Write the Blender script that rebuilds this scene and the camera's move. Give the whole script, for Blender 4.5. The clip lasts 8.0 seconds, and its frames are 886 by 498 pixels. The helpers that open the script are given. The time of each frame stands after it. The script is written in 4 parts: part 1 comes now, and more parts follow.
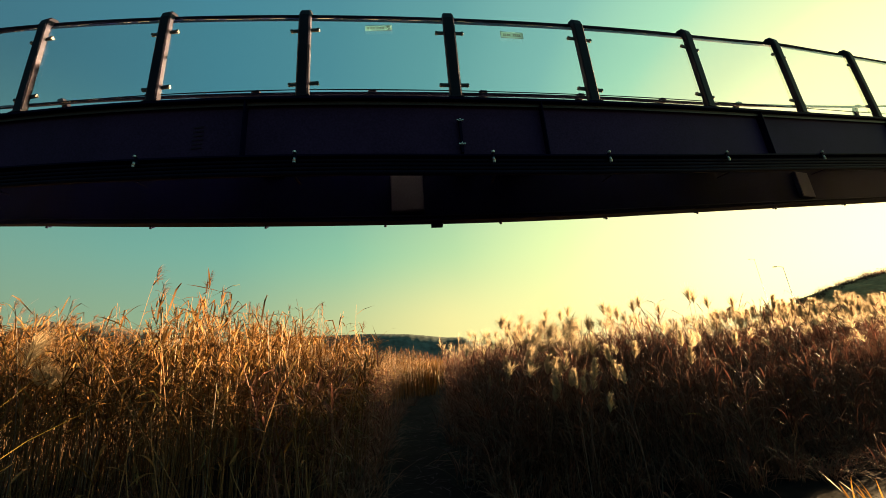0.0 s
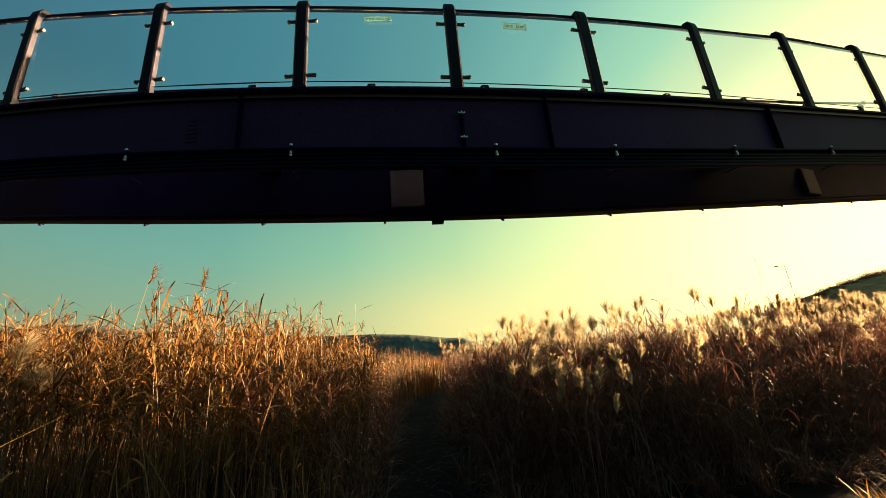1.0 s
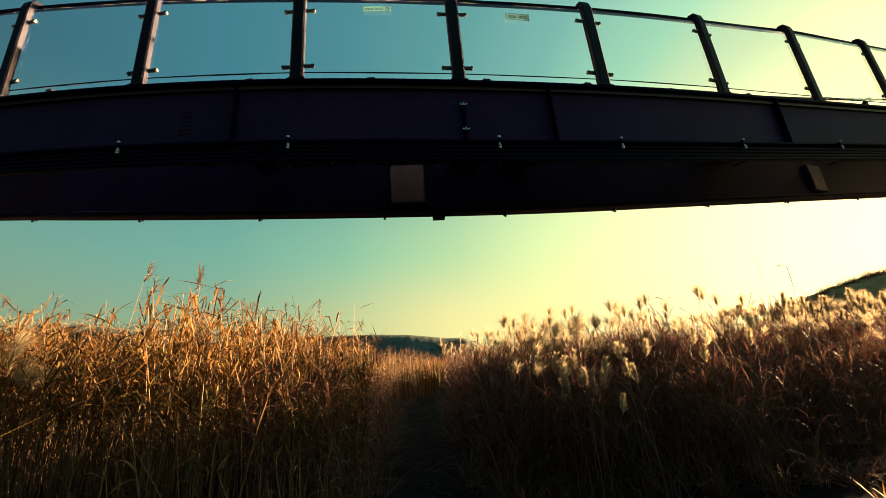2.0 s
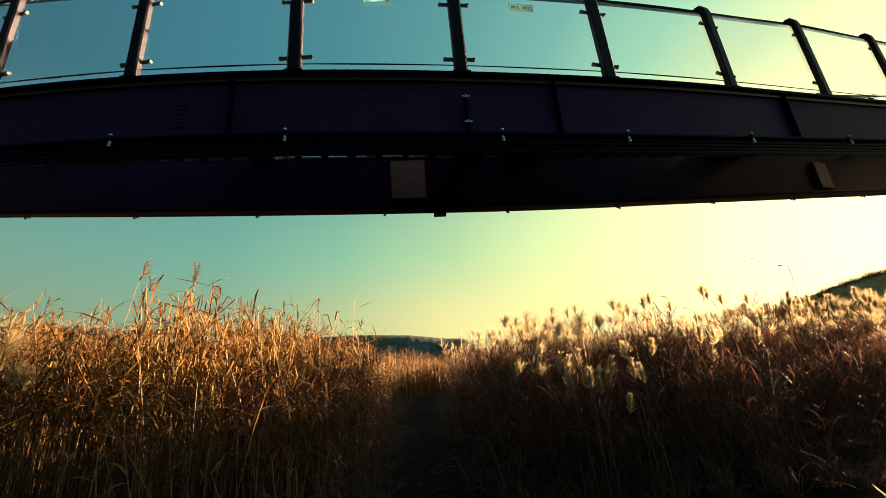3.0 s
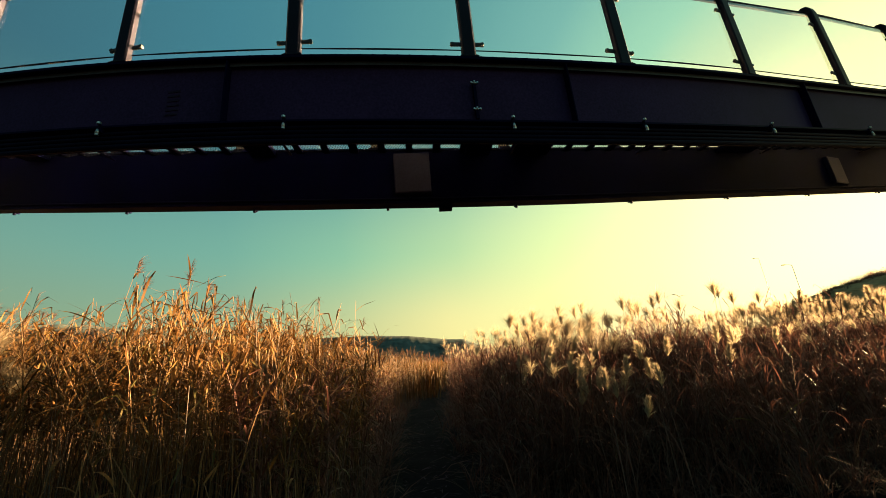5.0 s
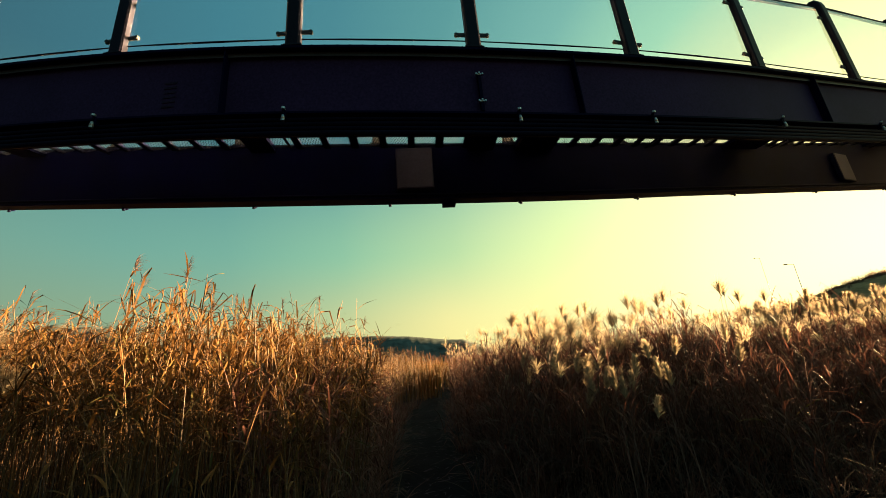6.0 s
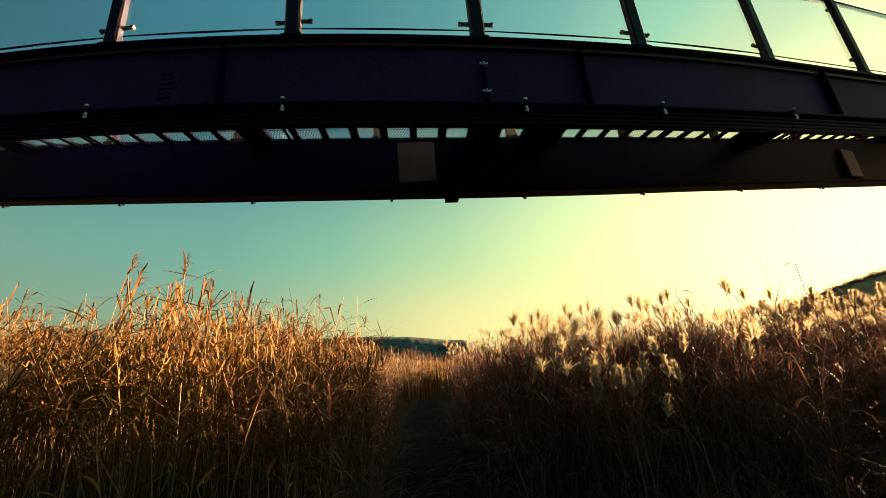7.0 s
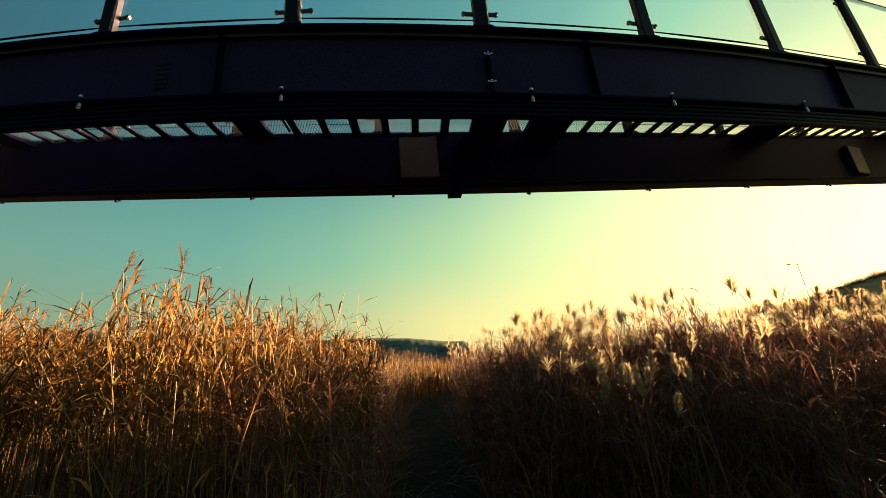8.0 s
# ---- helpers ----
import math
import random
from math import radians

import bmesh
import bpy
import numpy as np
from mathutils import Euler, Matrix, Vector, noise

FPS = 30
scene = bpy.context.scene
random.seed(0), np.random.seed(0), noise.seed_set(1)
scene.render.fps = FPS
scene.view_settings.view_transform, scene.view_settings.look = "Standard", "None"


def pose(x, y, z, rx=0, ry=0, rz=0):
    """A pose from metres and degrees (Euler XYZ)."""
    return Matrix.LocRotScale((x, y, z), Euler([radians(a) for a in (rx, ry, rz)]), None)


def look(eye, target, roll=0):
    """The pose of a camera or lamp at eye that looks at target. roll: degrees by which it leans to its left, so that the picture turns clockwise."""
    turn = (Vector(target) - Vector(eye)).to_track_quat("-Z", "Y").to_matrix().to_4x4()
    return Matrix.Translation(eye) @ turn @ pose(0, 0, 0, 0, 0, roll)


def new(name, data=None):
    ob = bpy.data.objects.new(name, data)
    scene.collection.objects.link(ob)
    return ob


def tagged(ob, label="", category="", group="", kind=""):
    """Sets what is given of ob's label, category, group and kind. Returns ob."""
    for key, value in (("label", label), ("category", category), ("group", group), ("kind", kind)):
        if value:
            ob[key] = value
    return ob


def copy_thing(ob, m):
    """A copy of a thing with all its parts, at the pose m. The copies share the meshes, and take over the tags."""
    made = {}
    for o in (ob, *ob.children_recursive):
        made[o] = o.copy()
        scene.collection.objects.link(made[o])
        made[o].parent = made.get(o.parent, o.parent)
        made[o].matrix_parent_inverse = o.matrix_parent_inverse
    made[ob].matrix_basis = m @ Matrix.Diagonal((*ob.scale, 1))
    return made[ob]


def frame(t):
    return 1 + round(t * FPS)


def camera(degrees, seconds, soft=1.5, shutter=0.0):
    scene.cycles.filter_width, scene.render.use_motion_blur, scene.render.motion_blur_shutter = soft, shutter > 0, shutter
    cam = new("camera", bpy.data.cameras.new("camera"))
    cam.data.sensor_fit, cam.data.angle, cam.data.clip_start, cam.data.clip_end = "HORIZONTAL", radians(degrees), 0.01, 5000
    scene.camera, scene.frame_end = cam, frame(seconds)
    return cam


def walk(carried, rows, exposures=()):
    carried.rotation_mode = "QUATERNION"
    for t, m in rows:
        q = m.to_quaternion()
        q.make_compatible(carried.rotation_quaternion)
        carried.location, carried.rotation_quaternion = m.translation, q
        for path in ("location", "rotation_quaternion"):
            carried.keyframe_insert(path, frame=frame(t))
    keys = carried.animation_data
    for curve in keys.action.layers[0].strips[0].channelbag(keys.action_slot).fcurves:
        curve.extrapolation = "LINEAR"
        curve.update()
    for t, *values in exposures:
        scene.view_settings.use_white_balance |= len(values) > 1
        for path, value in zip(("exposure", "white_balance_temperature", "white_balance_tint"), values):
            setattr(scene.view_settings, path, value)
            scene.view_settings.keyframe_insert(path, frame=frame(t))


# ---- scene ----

# camera and its walk: time, place, yaw (left of +y), tilt up, roll
cam = camera(98.0, 8.0, soft=0.8)
ROWS = [
    (0.0, 0.000, 0.000, 1.600, -4.79, 16.83, -4.50),
    (0.5, -0.003, 0.070, 1.601, -4.79, 16.86, -4.52),
    (1.0, -0.007, 0.137, 1.595, -4.80, 16.88, -4.54),
    (1.5, -0.012, 0.204, 1.586, -4.80, 16.91, -4.56),
    (3.0, -0.029, 0.399, 1.571, -4.82, 16.98, -4.61),
    (3.5, -0.041, 0.459, 1.573, -4.83, 17.01, -4.63),
    (4.0, -0.055, 0.517, 1.578, -4.83, 17.03, -4.65),
    (4.5, -0.073, 0.576, 1.583, -4.84, 17.06, -4.67),
    (6.0, -0.128, 0.752, 1.574, -4.86, 17.13, -4.72),
    (6.5, -0.144, 0.810, 1.564, -4.86, 17.16, -4.74),
    (7.0, -0.159, 0.868, 1.553, -4.87, 17.18, -4.76),
    (7.5, -0.173, 0.926, 1.541, -4.88, 17.28, -4.78),
    (8.0, -0.188, 0.985, 1.527, -4.88, 17.39, -4.80),
]


def gaze(x, y, z, yaw, tilt, roll):
    a, b = radians(yaw), radians(tilt)
    way = Vector((-math.sin(a) * math.cos(b), math.cos(a) * math.cos(b), math.sin(b)))
    return look((x, y, z), Vector((x, y, z)) + way, roll)


walk(cam, [(t, gaze(*row)) for t, *row in ROWS], [(0.0, 3.8), (8.0, 3.8)])

# ---- sky and sun ----
SUN_AZ, SUN_EL = 66.0, 6.9  # degrees right of +y, and above the horizon
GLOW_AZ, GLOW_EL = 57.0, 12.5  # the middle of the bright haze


def heading(az, el):
    a, e = radians(az), radians(el)
    return Vector((math.sin(a) * math.cos(e), math.cos(a) * math.cos(e), math.sin(e)))


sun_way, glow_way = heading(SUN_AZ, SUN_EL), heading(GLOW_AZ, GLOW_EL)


def make_sky():
    world = bpy.data.worlds.new("evening_sky")
    scene.world = world
    world.use_nodes = True
    nt = world.node_tree
    nt.nodes.clear()
    N, L = nt.nodes.new, nt.links.new
    out, mixed = N("ShaderNodeOutputWorld"), N("ShaderNodeAddShader")
    sky, bg_sky, bg_glow = N("ShaderNodeTexSky"), N("ShaderNodeBackground"), N("ShaderNodeBackground")
    sky.sky_type, sky.sun_disc = "NISHITA", False
    sky.sun_elevation, sky.sun_rotation = radians(SUN_EL), radians(SUN_AZ)
    sky.dust_density, sky.air_density = 3.0, 1.0
    bg_sky.inputs["Strength"].default_value = 0.0011
    L(sky.outputs["Color"], bg_sky.inputs["Color"])
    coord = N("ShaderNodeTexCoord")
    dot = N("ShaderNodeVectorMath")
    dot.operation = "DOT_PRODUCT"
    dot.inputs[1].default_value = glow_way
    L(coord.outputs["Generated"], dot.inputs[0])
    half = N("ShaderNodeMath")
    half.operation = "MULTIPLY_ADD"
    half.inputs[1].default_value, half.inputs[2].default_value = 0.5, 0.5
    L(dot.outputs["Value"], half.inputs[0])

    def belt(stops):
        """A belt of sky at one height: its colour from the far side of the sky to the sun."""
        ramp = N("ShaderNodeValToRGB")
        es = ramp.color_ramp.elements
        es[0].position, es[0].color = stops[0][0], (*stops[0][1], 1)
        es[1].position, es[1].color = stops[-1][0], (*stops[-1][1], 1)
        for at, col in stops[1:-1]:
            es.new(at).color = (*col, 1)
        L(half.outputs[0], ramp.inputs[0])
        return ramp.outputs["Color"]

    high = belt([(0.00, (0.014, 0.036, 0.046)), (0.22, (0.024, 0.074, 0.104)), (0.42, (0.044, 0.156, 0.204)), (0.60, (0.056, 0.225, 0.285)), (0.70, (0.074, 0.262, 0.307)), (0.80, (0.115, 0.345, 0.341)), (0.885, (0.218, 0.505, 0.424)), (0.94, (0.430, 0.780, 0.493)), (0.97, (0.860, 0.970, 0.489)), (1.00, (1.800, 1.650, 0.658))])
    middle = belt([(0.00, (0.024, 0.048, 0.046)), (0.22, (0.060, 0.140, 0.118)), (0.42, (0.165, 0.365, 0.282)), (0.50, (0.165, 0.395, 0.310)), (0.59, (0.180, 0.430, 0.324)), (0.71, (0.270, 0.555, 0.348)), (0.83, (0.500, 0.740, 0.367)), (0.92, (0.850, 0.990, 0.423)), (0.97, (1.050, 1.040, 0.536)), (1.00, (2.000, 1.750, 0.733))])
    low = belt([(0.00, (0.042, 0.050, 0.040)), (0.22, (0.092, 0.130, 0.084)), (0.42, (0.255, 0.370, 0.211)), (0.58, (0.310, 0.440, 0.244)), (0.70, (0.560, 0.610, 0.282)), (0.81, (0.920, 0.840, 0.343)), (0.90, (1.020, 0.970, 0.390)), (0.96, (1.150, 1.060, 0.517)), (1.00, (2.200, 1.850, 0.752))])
    sep = N("ShaderNodeSeparateXYZ")
    L(coord.outputs["Generated"], sep.inputs[0])

    def blend(under, over, z0, z1):
        """From the belt under to the belt over, between two heights."""
        span = N("ShaderNodeMapRange")
        span.interpolation_type = "SMOOTHSTEP"
        span.inputs["From Min"].default_value, span.inputs["From Max"].default_value = z0, z1
        L(sep.outputs["Z"], span.inputs["Value"])
        mix = N("ShaderNodeMix")
        mix.data_type = "RGBA"
        L(span.outputs[0], mix.inputs["Factor"])
        L(under, mix.inputs["A"])
        L(over, mix.inputs["B"])
        return mix

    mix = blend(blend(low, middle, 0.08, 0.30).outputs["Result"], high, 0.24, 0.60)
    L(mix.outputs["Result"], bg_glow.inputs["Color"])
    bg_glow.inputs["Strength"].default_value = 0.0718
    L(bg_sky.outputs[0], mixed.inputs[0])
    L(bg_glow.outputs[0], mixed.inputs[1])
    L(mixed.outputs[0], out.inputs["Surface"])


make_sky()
sun = new("sun", bpy.data.lights.new("sun", "SUN"))
sun.data.energy, sun.data.angle, sun.data.color = 5.0, radians(0.6), (1.0, 0.64, 0.30)
sun.matrix_world = look(sun_way * 200, (0, 0, 0))


# ---- materials ----
def material(name, base, rough=0.7, metal=0.0, vary=0.25, grain=30.0, coarse=2.0, bump=0.15, random_from="", spread=0.0, translucent=0.0, tint=None, specular=0.5):
    """A procedural surface: two scales of noise on the colour and the roughness, fine relief, and chance variation by object or by island."""
    m = bpy.data.materials.new(name)
    m.use_nodes = True
    nt = m.node_tree
    N, L = nt.nodes.new, nt.links.new
    bsdf = nt.nodes["Principled BSDF"]
    bsdf.inputs["Roughness"].default_value, bsdf.inputs["Metallic"].default_value = rough, metal
    bsdf.inputs["Specular IOR Level"].default_value = specular
    coord = N("ShaderNodeTexCoord")
    fine, wide = N("ShaderNodeTexNoise"), N("ShaderNodeTexNoise")
    fine.inputs["Scale"].default_value, wide.inputs["Scale"].default_value = grain, coarse
    fine.inputs["Detail"].default_value, wide.inputs["Detail"].default_value = 3, 4
    L(coord.outputs["Object"], fine.inputs["Vector"])
    L(coord.outputs["Object"], wide.inputs["Vector"])
    add = N("ShaderNodeMath")
    add.operation = "ADD"
    L(fine.outputs["Fac"], add.inputs[0])
    L(wide.outputs["Fac"], add.inputs[1])
    span = N("ShaderNodeMapRange")
    span.inputs["From Min"].default_value, span.inputs["From Max"].default_value = 0.7, 1.3
    span.inputs["To Min"].default_value, span.inputs["To Max"].default_value = 1 - vary, 1 + vary
    L(add.outputs[0], span.inputs["Value"])
    scale = N("ShaderNodeVectorMath")
    scale.operation = "SCALE"
    L(span.outputs[0], scale.inputs["Scale"])
    if random_from:
        if random_from == "island":
            chance = N("ShaderNodeNewGeometry").outputs["Random Per Island"]
        else:
            chance = N("ShaderNodeObjectInfo").outputs["Random"]
        ramp = N("ShaderNodeValToRGB")
        ramp.color_ramp.elements[0].color = (*[c * (1 - spread) for c in base], 1)
        ramp.color_ramp.elements[1].color = (*[c * (1 + spread) for c in base], 1)
        if tint:
            ramp.color_ramp.elements.new(0.5).color = (*base, 1)
            ramp.color_ramp.elements[2].color = (*tint, 1)
            ramp.color_ramp.elements[1].position = 0.72
        L(chance, ramp.inputs[0])
        L(ramp.outputs["Color"], scale.inputs[0])
    else:
        scale.inputs[0].default_value = base
    L(scale.outputs[0], bsdf.inputs["Base Color"])
    if bump:
        b = N("ShaderNodeBump")
        b.inputs["Strength"].default_value, b.inputs["Distance"].default_value = bump, 0.01
        L(fine.outputs["Fac"], b.inputs["Height"])
        L(b.outputs[0], bsdf.inputs["Normal"])
    if translucent:
        tr, mx = N("ShaderNodeBsdfTranslucent"), N("ShaderNodeMixShader")
        mx.inputs[0].default_value = translucent
        L(scale.outputs[0], tr.inputs["Color"])
        L(bsdf.outputs[0], mx.inputs[1])
        L(tr.outputs[0], mx.inputs[2])
        L(mx.outputs[0], nt.nodes["Material Output"].inputs["Surface"])
    return m


def glass_material():
    m = bpy.data.materials.new("clear_glass")
    m.use_nodes = True
    b = m.node_tree.nodes["Principled BSDF"]
    b.inputs["Base Color"].default_value = (0.93, 0.98, 0.96, 1)
    b.inputs["Roughness"].default_value = 0.0
    b.inputs["IOR"].default_value = 1.45
    b.inputs["Transmission Weight"].default_value = 1.0
    return m


# steel blackened and blued: underside shade put into the colour, against warm bounce
STEEL = material("shade_dark_steel", (0.0016, 0.0022, 0.0210), specular=0.02, rough=0.6, vary=0.35, grain=60, coarse=1.3, bump=0.05)
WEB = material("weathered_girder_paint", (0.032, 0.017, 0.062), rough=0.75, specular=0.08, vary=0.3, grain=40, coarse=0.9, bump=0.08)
POST = material("charcoal_railing_steel", (0.008, 0.008, 0.017), specular=0.07, rough=0.5, vary=0.3, grain=90, coarse=3, bump=0.05)
LIP = material("worn_flange_lip", (0.034, 0.030, 0.036), rough=0.5, vary=0.5, grain=40, coarse=1.2)
ZINC = material("galvanised_steel", (0.52, 0.52, 0.50), rough=0.38, metal=0.9, vary=0.25, grain=120, coarse=9, bump=0.05)
GRATE = material("galvanised_grating_steel", (0.42, 0.43, 0.44), rough=0.5, metal=0.4, vary=0.3, grain=80, coarse=5)
CLAMP = material("dull_clamp_steel", (0.05, 0.052, 0.056), rough=0.55, metal=0.3, specular=0.2, vary=0.25, grain=90, coarse=8)
PLATE = material("grey_cover_plate", (0.030, 0.029, 0.062), rough=0.6, specular=0.2, vary=0.25, grain=50, coarse=3, bump=0.04)
PIPE = material("black_conduit", (0.0035, 0.0042, 0.0170), specular=0.04, rough=0.7, vary=0.3, grain=50, coarse=4)
STENCIL = material("faded_dark_stencil", (0.022, 0.013, 0.036), rough=0.75, specular=0.1, vary=0.4, grain=40, coarse=6, bump=0.05)
GLASS = glass_material()
STICKER = material("white_sticker", (0.15, 0.25, 0.28), rough=0.5, translucent=0.85, vary=0.08, grain=90, coarse=12, bump=0)
PRINT = material("dark_print", (0.03, 0.03, 0.04), rough=0.6, vary=0.1, bump=0)
CONCRETE = material("pier_concrete", (0.34, 0.33, 0.30), rough=0.85, vary=0.25, grain=40, coarse=1.5, bump=0.2)
REED_STEM = material("dry_reed_stem", (0.185, 0.102, 0.048), specular=0.15, rough=0.6, random_from="island", spread=0.65, tint=(0.14, 0.115, 0.10), translucent=0.05, vary=0.3, grain=25, coarse=3, bump=0)
REED_LEAF = material("dry_reed_leaf", (0.185, 0.087, 0.025), specular=0.15, rough=0.6, random_from="island", spread=0.75, tint=(0.082, 0.075, 0.026), translucent=0.20, vary=0.35, grain=18, coarse=2, bump=0)
REED_HEAD = material("brown_reed_panicle", (0.110, 0.060, 0.044), specular=0.05, rough=0.9, random_from="island", spread=0.35, translucent=0.35, vary=0.2, grain=40, coarse=4, bump=0)
GRASS_STEM = material("silver_grass_stem", (0.150, 0.084, 0.068), specular=0.12, rough=0.6, random_from="island", spread=0.5, translucent=0.12, vary=0.25, grain=25, coarse=3, bump=0)
GRASS_LEAF = material("silver_grass_leaf", (0.160, 0.068, 0.053), specular=0.12, rough=0.6, random_from="island", spread=0.65, tint=(0.095, 0.074, 0.052), translucent=0.27, vary=0.3, grain=18, coarse=2, bump=0)
PLUME = material("cream_plume", (0.400, 0.325, 0.225), specular=0.05, rough=0.95, random_from="island", spread=0.3, translucent=0.52, vary=0.15, grain=30, coarse=4, bump=0)
GREEN_BLADE = material("yellow_green_blade", (0.150, 0.110, 0.024), specular=0.1, rough=0.6, random_from="island", spread=0.35, translucent=0.4, vary=0.2, grain=15, coarse=3, bump=0)
GOLD_BLADE = material("sunlit_gold_blade", (0.170, 0.085, 0.018), specular=0.1, rough=0.6, random_from="object", spread=0.3, translucent=0.45, vary=0.2, grain=15, coarse=3, bump=0)
# soil and path: violet shade under the grasses is put into both base colours
SOIL = material("shade_dark_litter_soil", (0.0098, 0.0072, 0.0088), specular=0.03, rough=0.95, vary=0.45, grain=9, coarse=0.6, bump=0.5)
TRAIL = material("shade_dark_trodden_earth", (0.0095, 0.0062, 0.0088), specular=0.02, rough=0.95, vary=0.35, grain=14, coarse=1.1, bump=0.5)
LITTER = material("fallen_blades", (0.042, 0.026, 0.036), specular=0.08, rough=0.9, random_from="island", spread=0.8, translucent=0.1, vary=0.2, bump=0)
# woods paled towards blue-grey: the air's haze is mixed into the base colour
FOREST = material("hazed_far_woods", (0.080, 0.098, 0.094), specular=0.0, rough=1.0, vary=0.5, grain=0.12, coarse=0.02, bump=0)
SLOPE = material("dry_bank_grass", (0.36, 0.200, 0.095), specular=0.02, rough=0.95, vary=0.4, grain=1.6, coarse=0.25, bump=0.4)


# ---- mesh helpers ----
def mesh_object(name, bm, mat, parent=None, smooth=False):
    me = bpy.data.meshes.new(name)
    bm.normal_update()
    bm.to_mesh(me)
    bm.free()
    for m in mat if isinstance(mat, (list, tuple)) else (mat,):
        me.materials.append(m)
    if smooth:
        me.shade_smooth()
    ob = new(name, me)
    if parent:
        ob.parent = parent
    return ob


def part(name, bm, mat, parent, label="", smooth=False):
    ob = mesh_object(name, bm, mat, parent, smooth)
    if label:
        tagged(ob, label)
    return ob


def thing(name, label, category, group="", kind=""):
    return tagged(new(name), label, category, group, kind)


def box(bm, lo, hi, bevel=0.0, m=None):
    """A box between two corners, its edges bevelled, at the pose m."""
    made = bmesh.ops.create_cube(bm, size=1)["verts"]
    lo, hi = Vector(lo), Vector(hi)
    for v in made:
        v.co = Vector([(lo[i] + hi[i]) / 2 + v.co[i] * (hi[i] - lo[i]) for i in range(3)])
    if bevel:
        edges = list({e for v in made for e in v.link_edges})
        made = list({v for f in bmesh.ops.bevel(bm, geom=edges, offset=bevel, segments=2, affect="EDGES", profile=0.6)["faces"] for v in f.verts} | {v for v in made if v.is_valid})
    if m is not None:
        bmesh.ops.transform(bm, matrix=m, verts=made)
    return made


def rod(bm, a, b, r, sides=10, r2=None):
    """A rod from a to b, capped."""
    a, b = Vector(a), Vector(b)
    m = Matrix.Translation((a + b) / 2) @ (b - a).to_track_quat("Z", "Y").to_matrix().to_4x4()
    bmesh.ops.create_cone(bm, cap_ends=True, segments=sides, radius1=r, radius2=r if r2 is None else r2, depth=(b - a).length, matrix=m)


def tube(bm, points, r, sides=10):
    """A bent tube through points; r is one radius or one for each point."""
    points = [Vector(p) for p in points]
    rings = []
    up = Vector((0.13, 0.29, 0.95)).normalized()
    for i, p in enumerate(points):
        d = (points[min(i + 1, len(points) - 1)] - points[max(i - 1, 0)]).normalized()
        u = d.cross(up).normalized()
        w = d.cross(u)
        rr = r[i] if isinstance(r, (list, tuple)) else r
        rings.append([bm.verts.new(p + rr * (math.cos(2 * math.pi * k / sides) * u + math.sin(2 * math.pi * k / sides) * w)) for k in range(sides)])
    for a, b in zip(rings, rings[1:]):
        for k in range(sides):
            bm.faces.new((a[k], a[(k + 1) % sides], b[(k + 1) % sides], b[k]))
    bm.faces.new(rings[0][::-1])
    bm.faces.new(rings[-1])
    bmesh.ops.recalc_face_normals(bm, faces=bm.faces)


# ---- the bridge's line: gently curved in plan and in height ----
Y0, FALL = 3.829, -0.0433
BEND_EAST, BEND_WEST = 0.0635, 0.0512  # curve in plan
SAG_EAST, SAG_WEST = 0.0400, 0.0139  # curve in height
TWIST, TWIST_EAST, TWIST_WEST = 0.0139, -0.0087, 0.0084  # how the far side rises against the near one
TURN_A, TURN_B = -6.5, 4.4
Z_TOP, Z_LOW = 4.68, 3.88  # near girder: top and underside
FAR, ZF_TOP, ZF_LOW = 1.56, 4.51, 3.645  # far girder: distance across, deck level, underside
CAMBER = 0.0023  # the deck's far edge rises over the underside towards both ends
S_MIN, S_MAX = -14.0, 22.0


def line(s):
    """The bridge's edge at s: x, y, rise, the angle in plan, and the far side's rise."""
    c = min(max(s, TURN_A), TURN_B)
    bend, sag, twist = (BEND_EAST, SAG_EAST, TWIST_EAST) if s > 0 else (BEND_WEST, SAG_WEST, TWIST_WEST)

    def curve(first, second):
        return first * c + second * c * c / 2 + (first + second * c) * (s - c)

    return s, Y0 + curve(0, bend), curve(FALL, sag), math.atan(bend * c), curve(TWIST, twist)


def on(s, off, z, lift=0.0):
    x, y, rise, a, far_rise = line(s)
    return Vector((x - math.sin(a) * off, y + math.cos(a) * off, z + rise + far_rise * off / 1.55 + lift * CAMBER * s * s))


def stand(s, off, z, lift=0.0):
    """The pose of a thing on the bridge: its x along the bridge, its y across."""
    return Matrix.Translation(on(s, off, z, lift)) @ Matrix.Rotation(line(s)[3], 4, "Z")


def sweep(bm, profile, s0, s1, step=0.3):
    """A bar with that profile (across, height) along the bridge."""
    n = max(1, round((s1 - s0) / step))
    rings = [[bm.verts.new(on(s0 + (s1 - s0) * i / n, *point)) for point in profile] for i in range(n + 1)]
    k = len(profile)
    for a, b in zip(rings, rings[1:]):
        for j in range(k):
            bm.faces.new((a[j], a[(j + 1) % k], b[(j + 1) % k], b[j]))
    bm.faces.new(rings[0])
    bm.faces.new(rings[-1][::-1])
    bmesh.ops.recalc_face_normals(bm, faces=bm.faces)


def bar(o0, z0, o1, z1, under=0.0, over=0.0):
    """A flat profile; its lower and upper edges may follow the deck's camber."""
    return [(o0, z0, under), (o1, z0, under), (o1, z1, over), (o0, z1, over)]


def ring(o, z, r, n=10):
    return [(o + r * math.cos(2 * math.pi * i / n), z + r * math.sin(2 * math.pi * i / n)) for i in range(n)]


def swept(name, profile, mat, parent, s0=S_MIN, s1=S_MAX, label="", smooth=False):
    bm = bmesh.new()
    sweep(bm, profile, s0, s1)
    return part(name, bm, mat, parent, label, smooth)


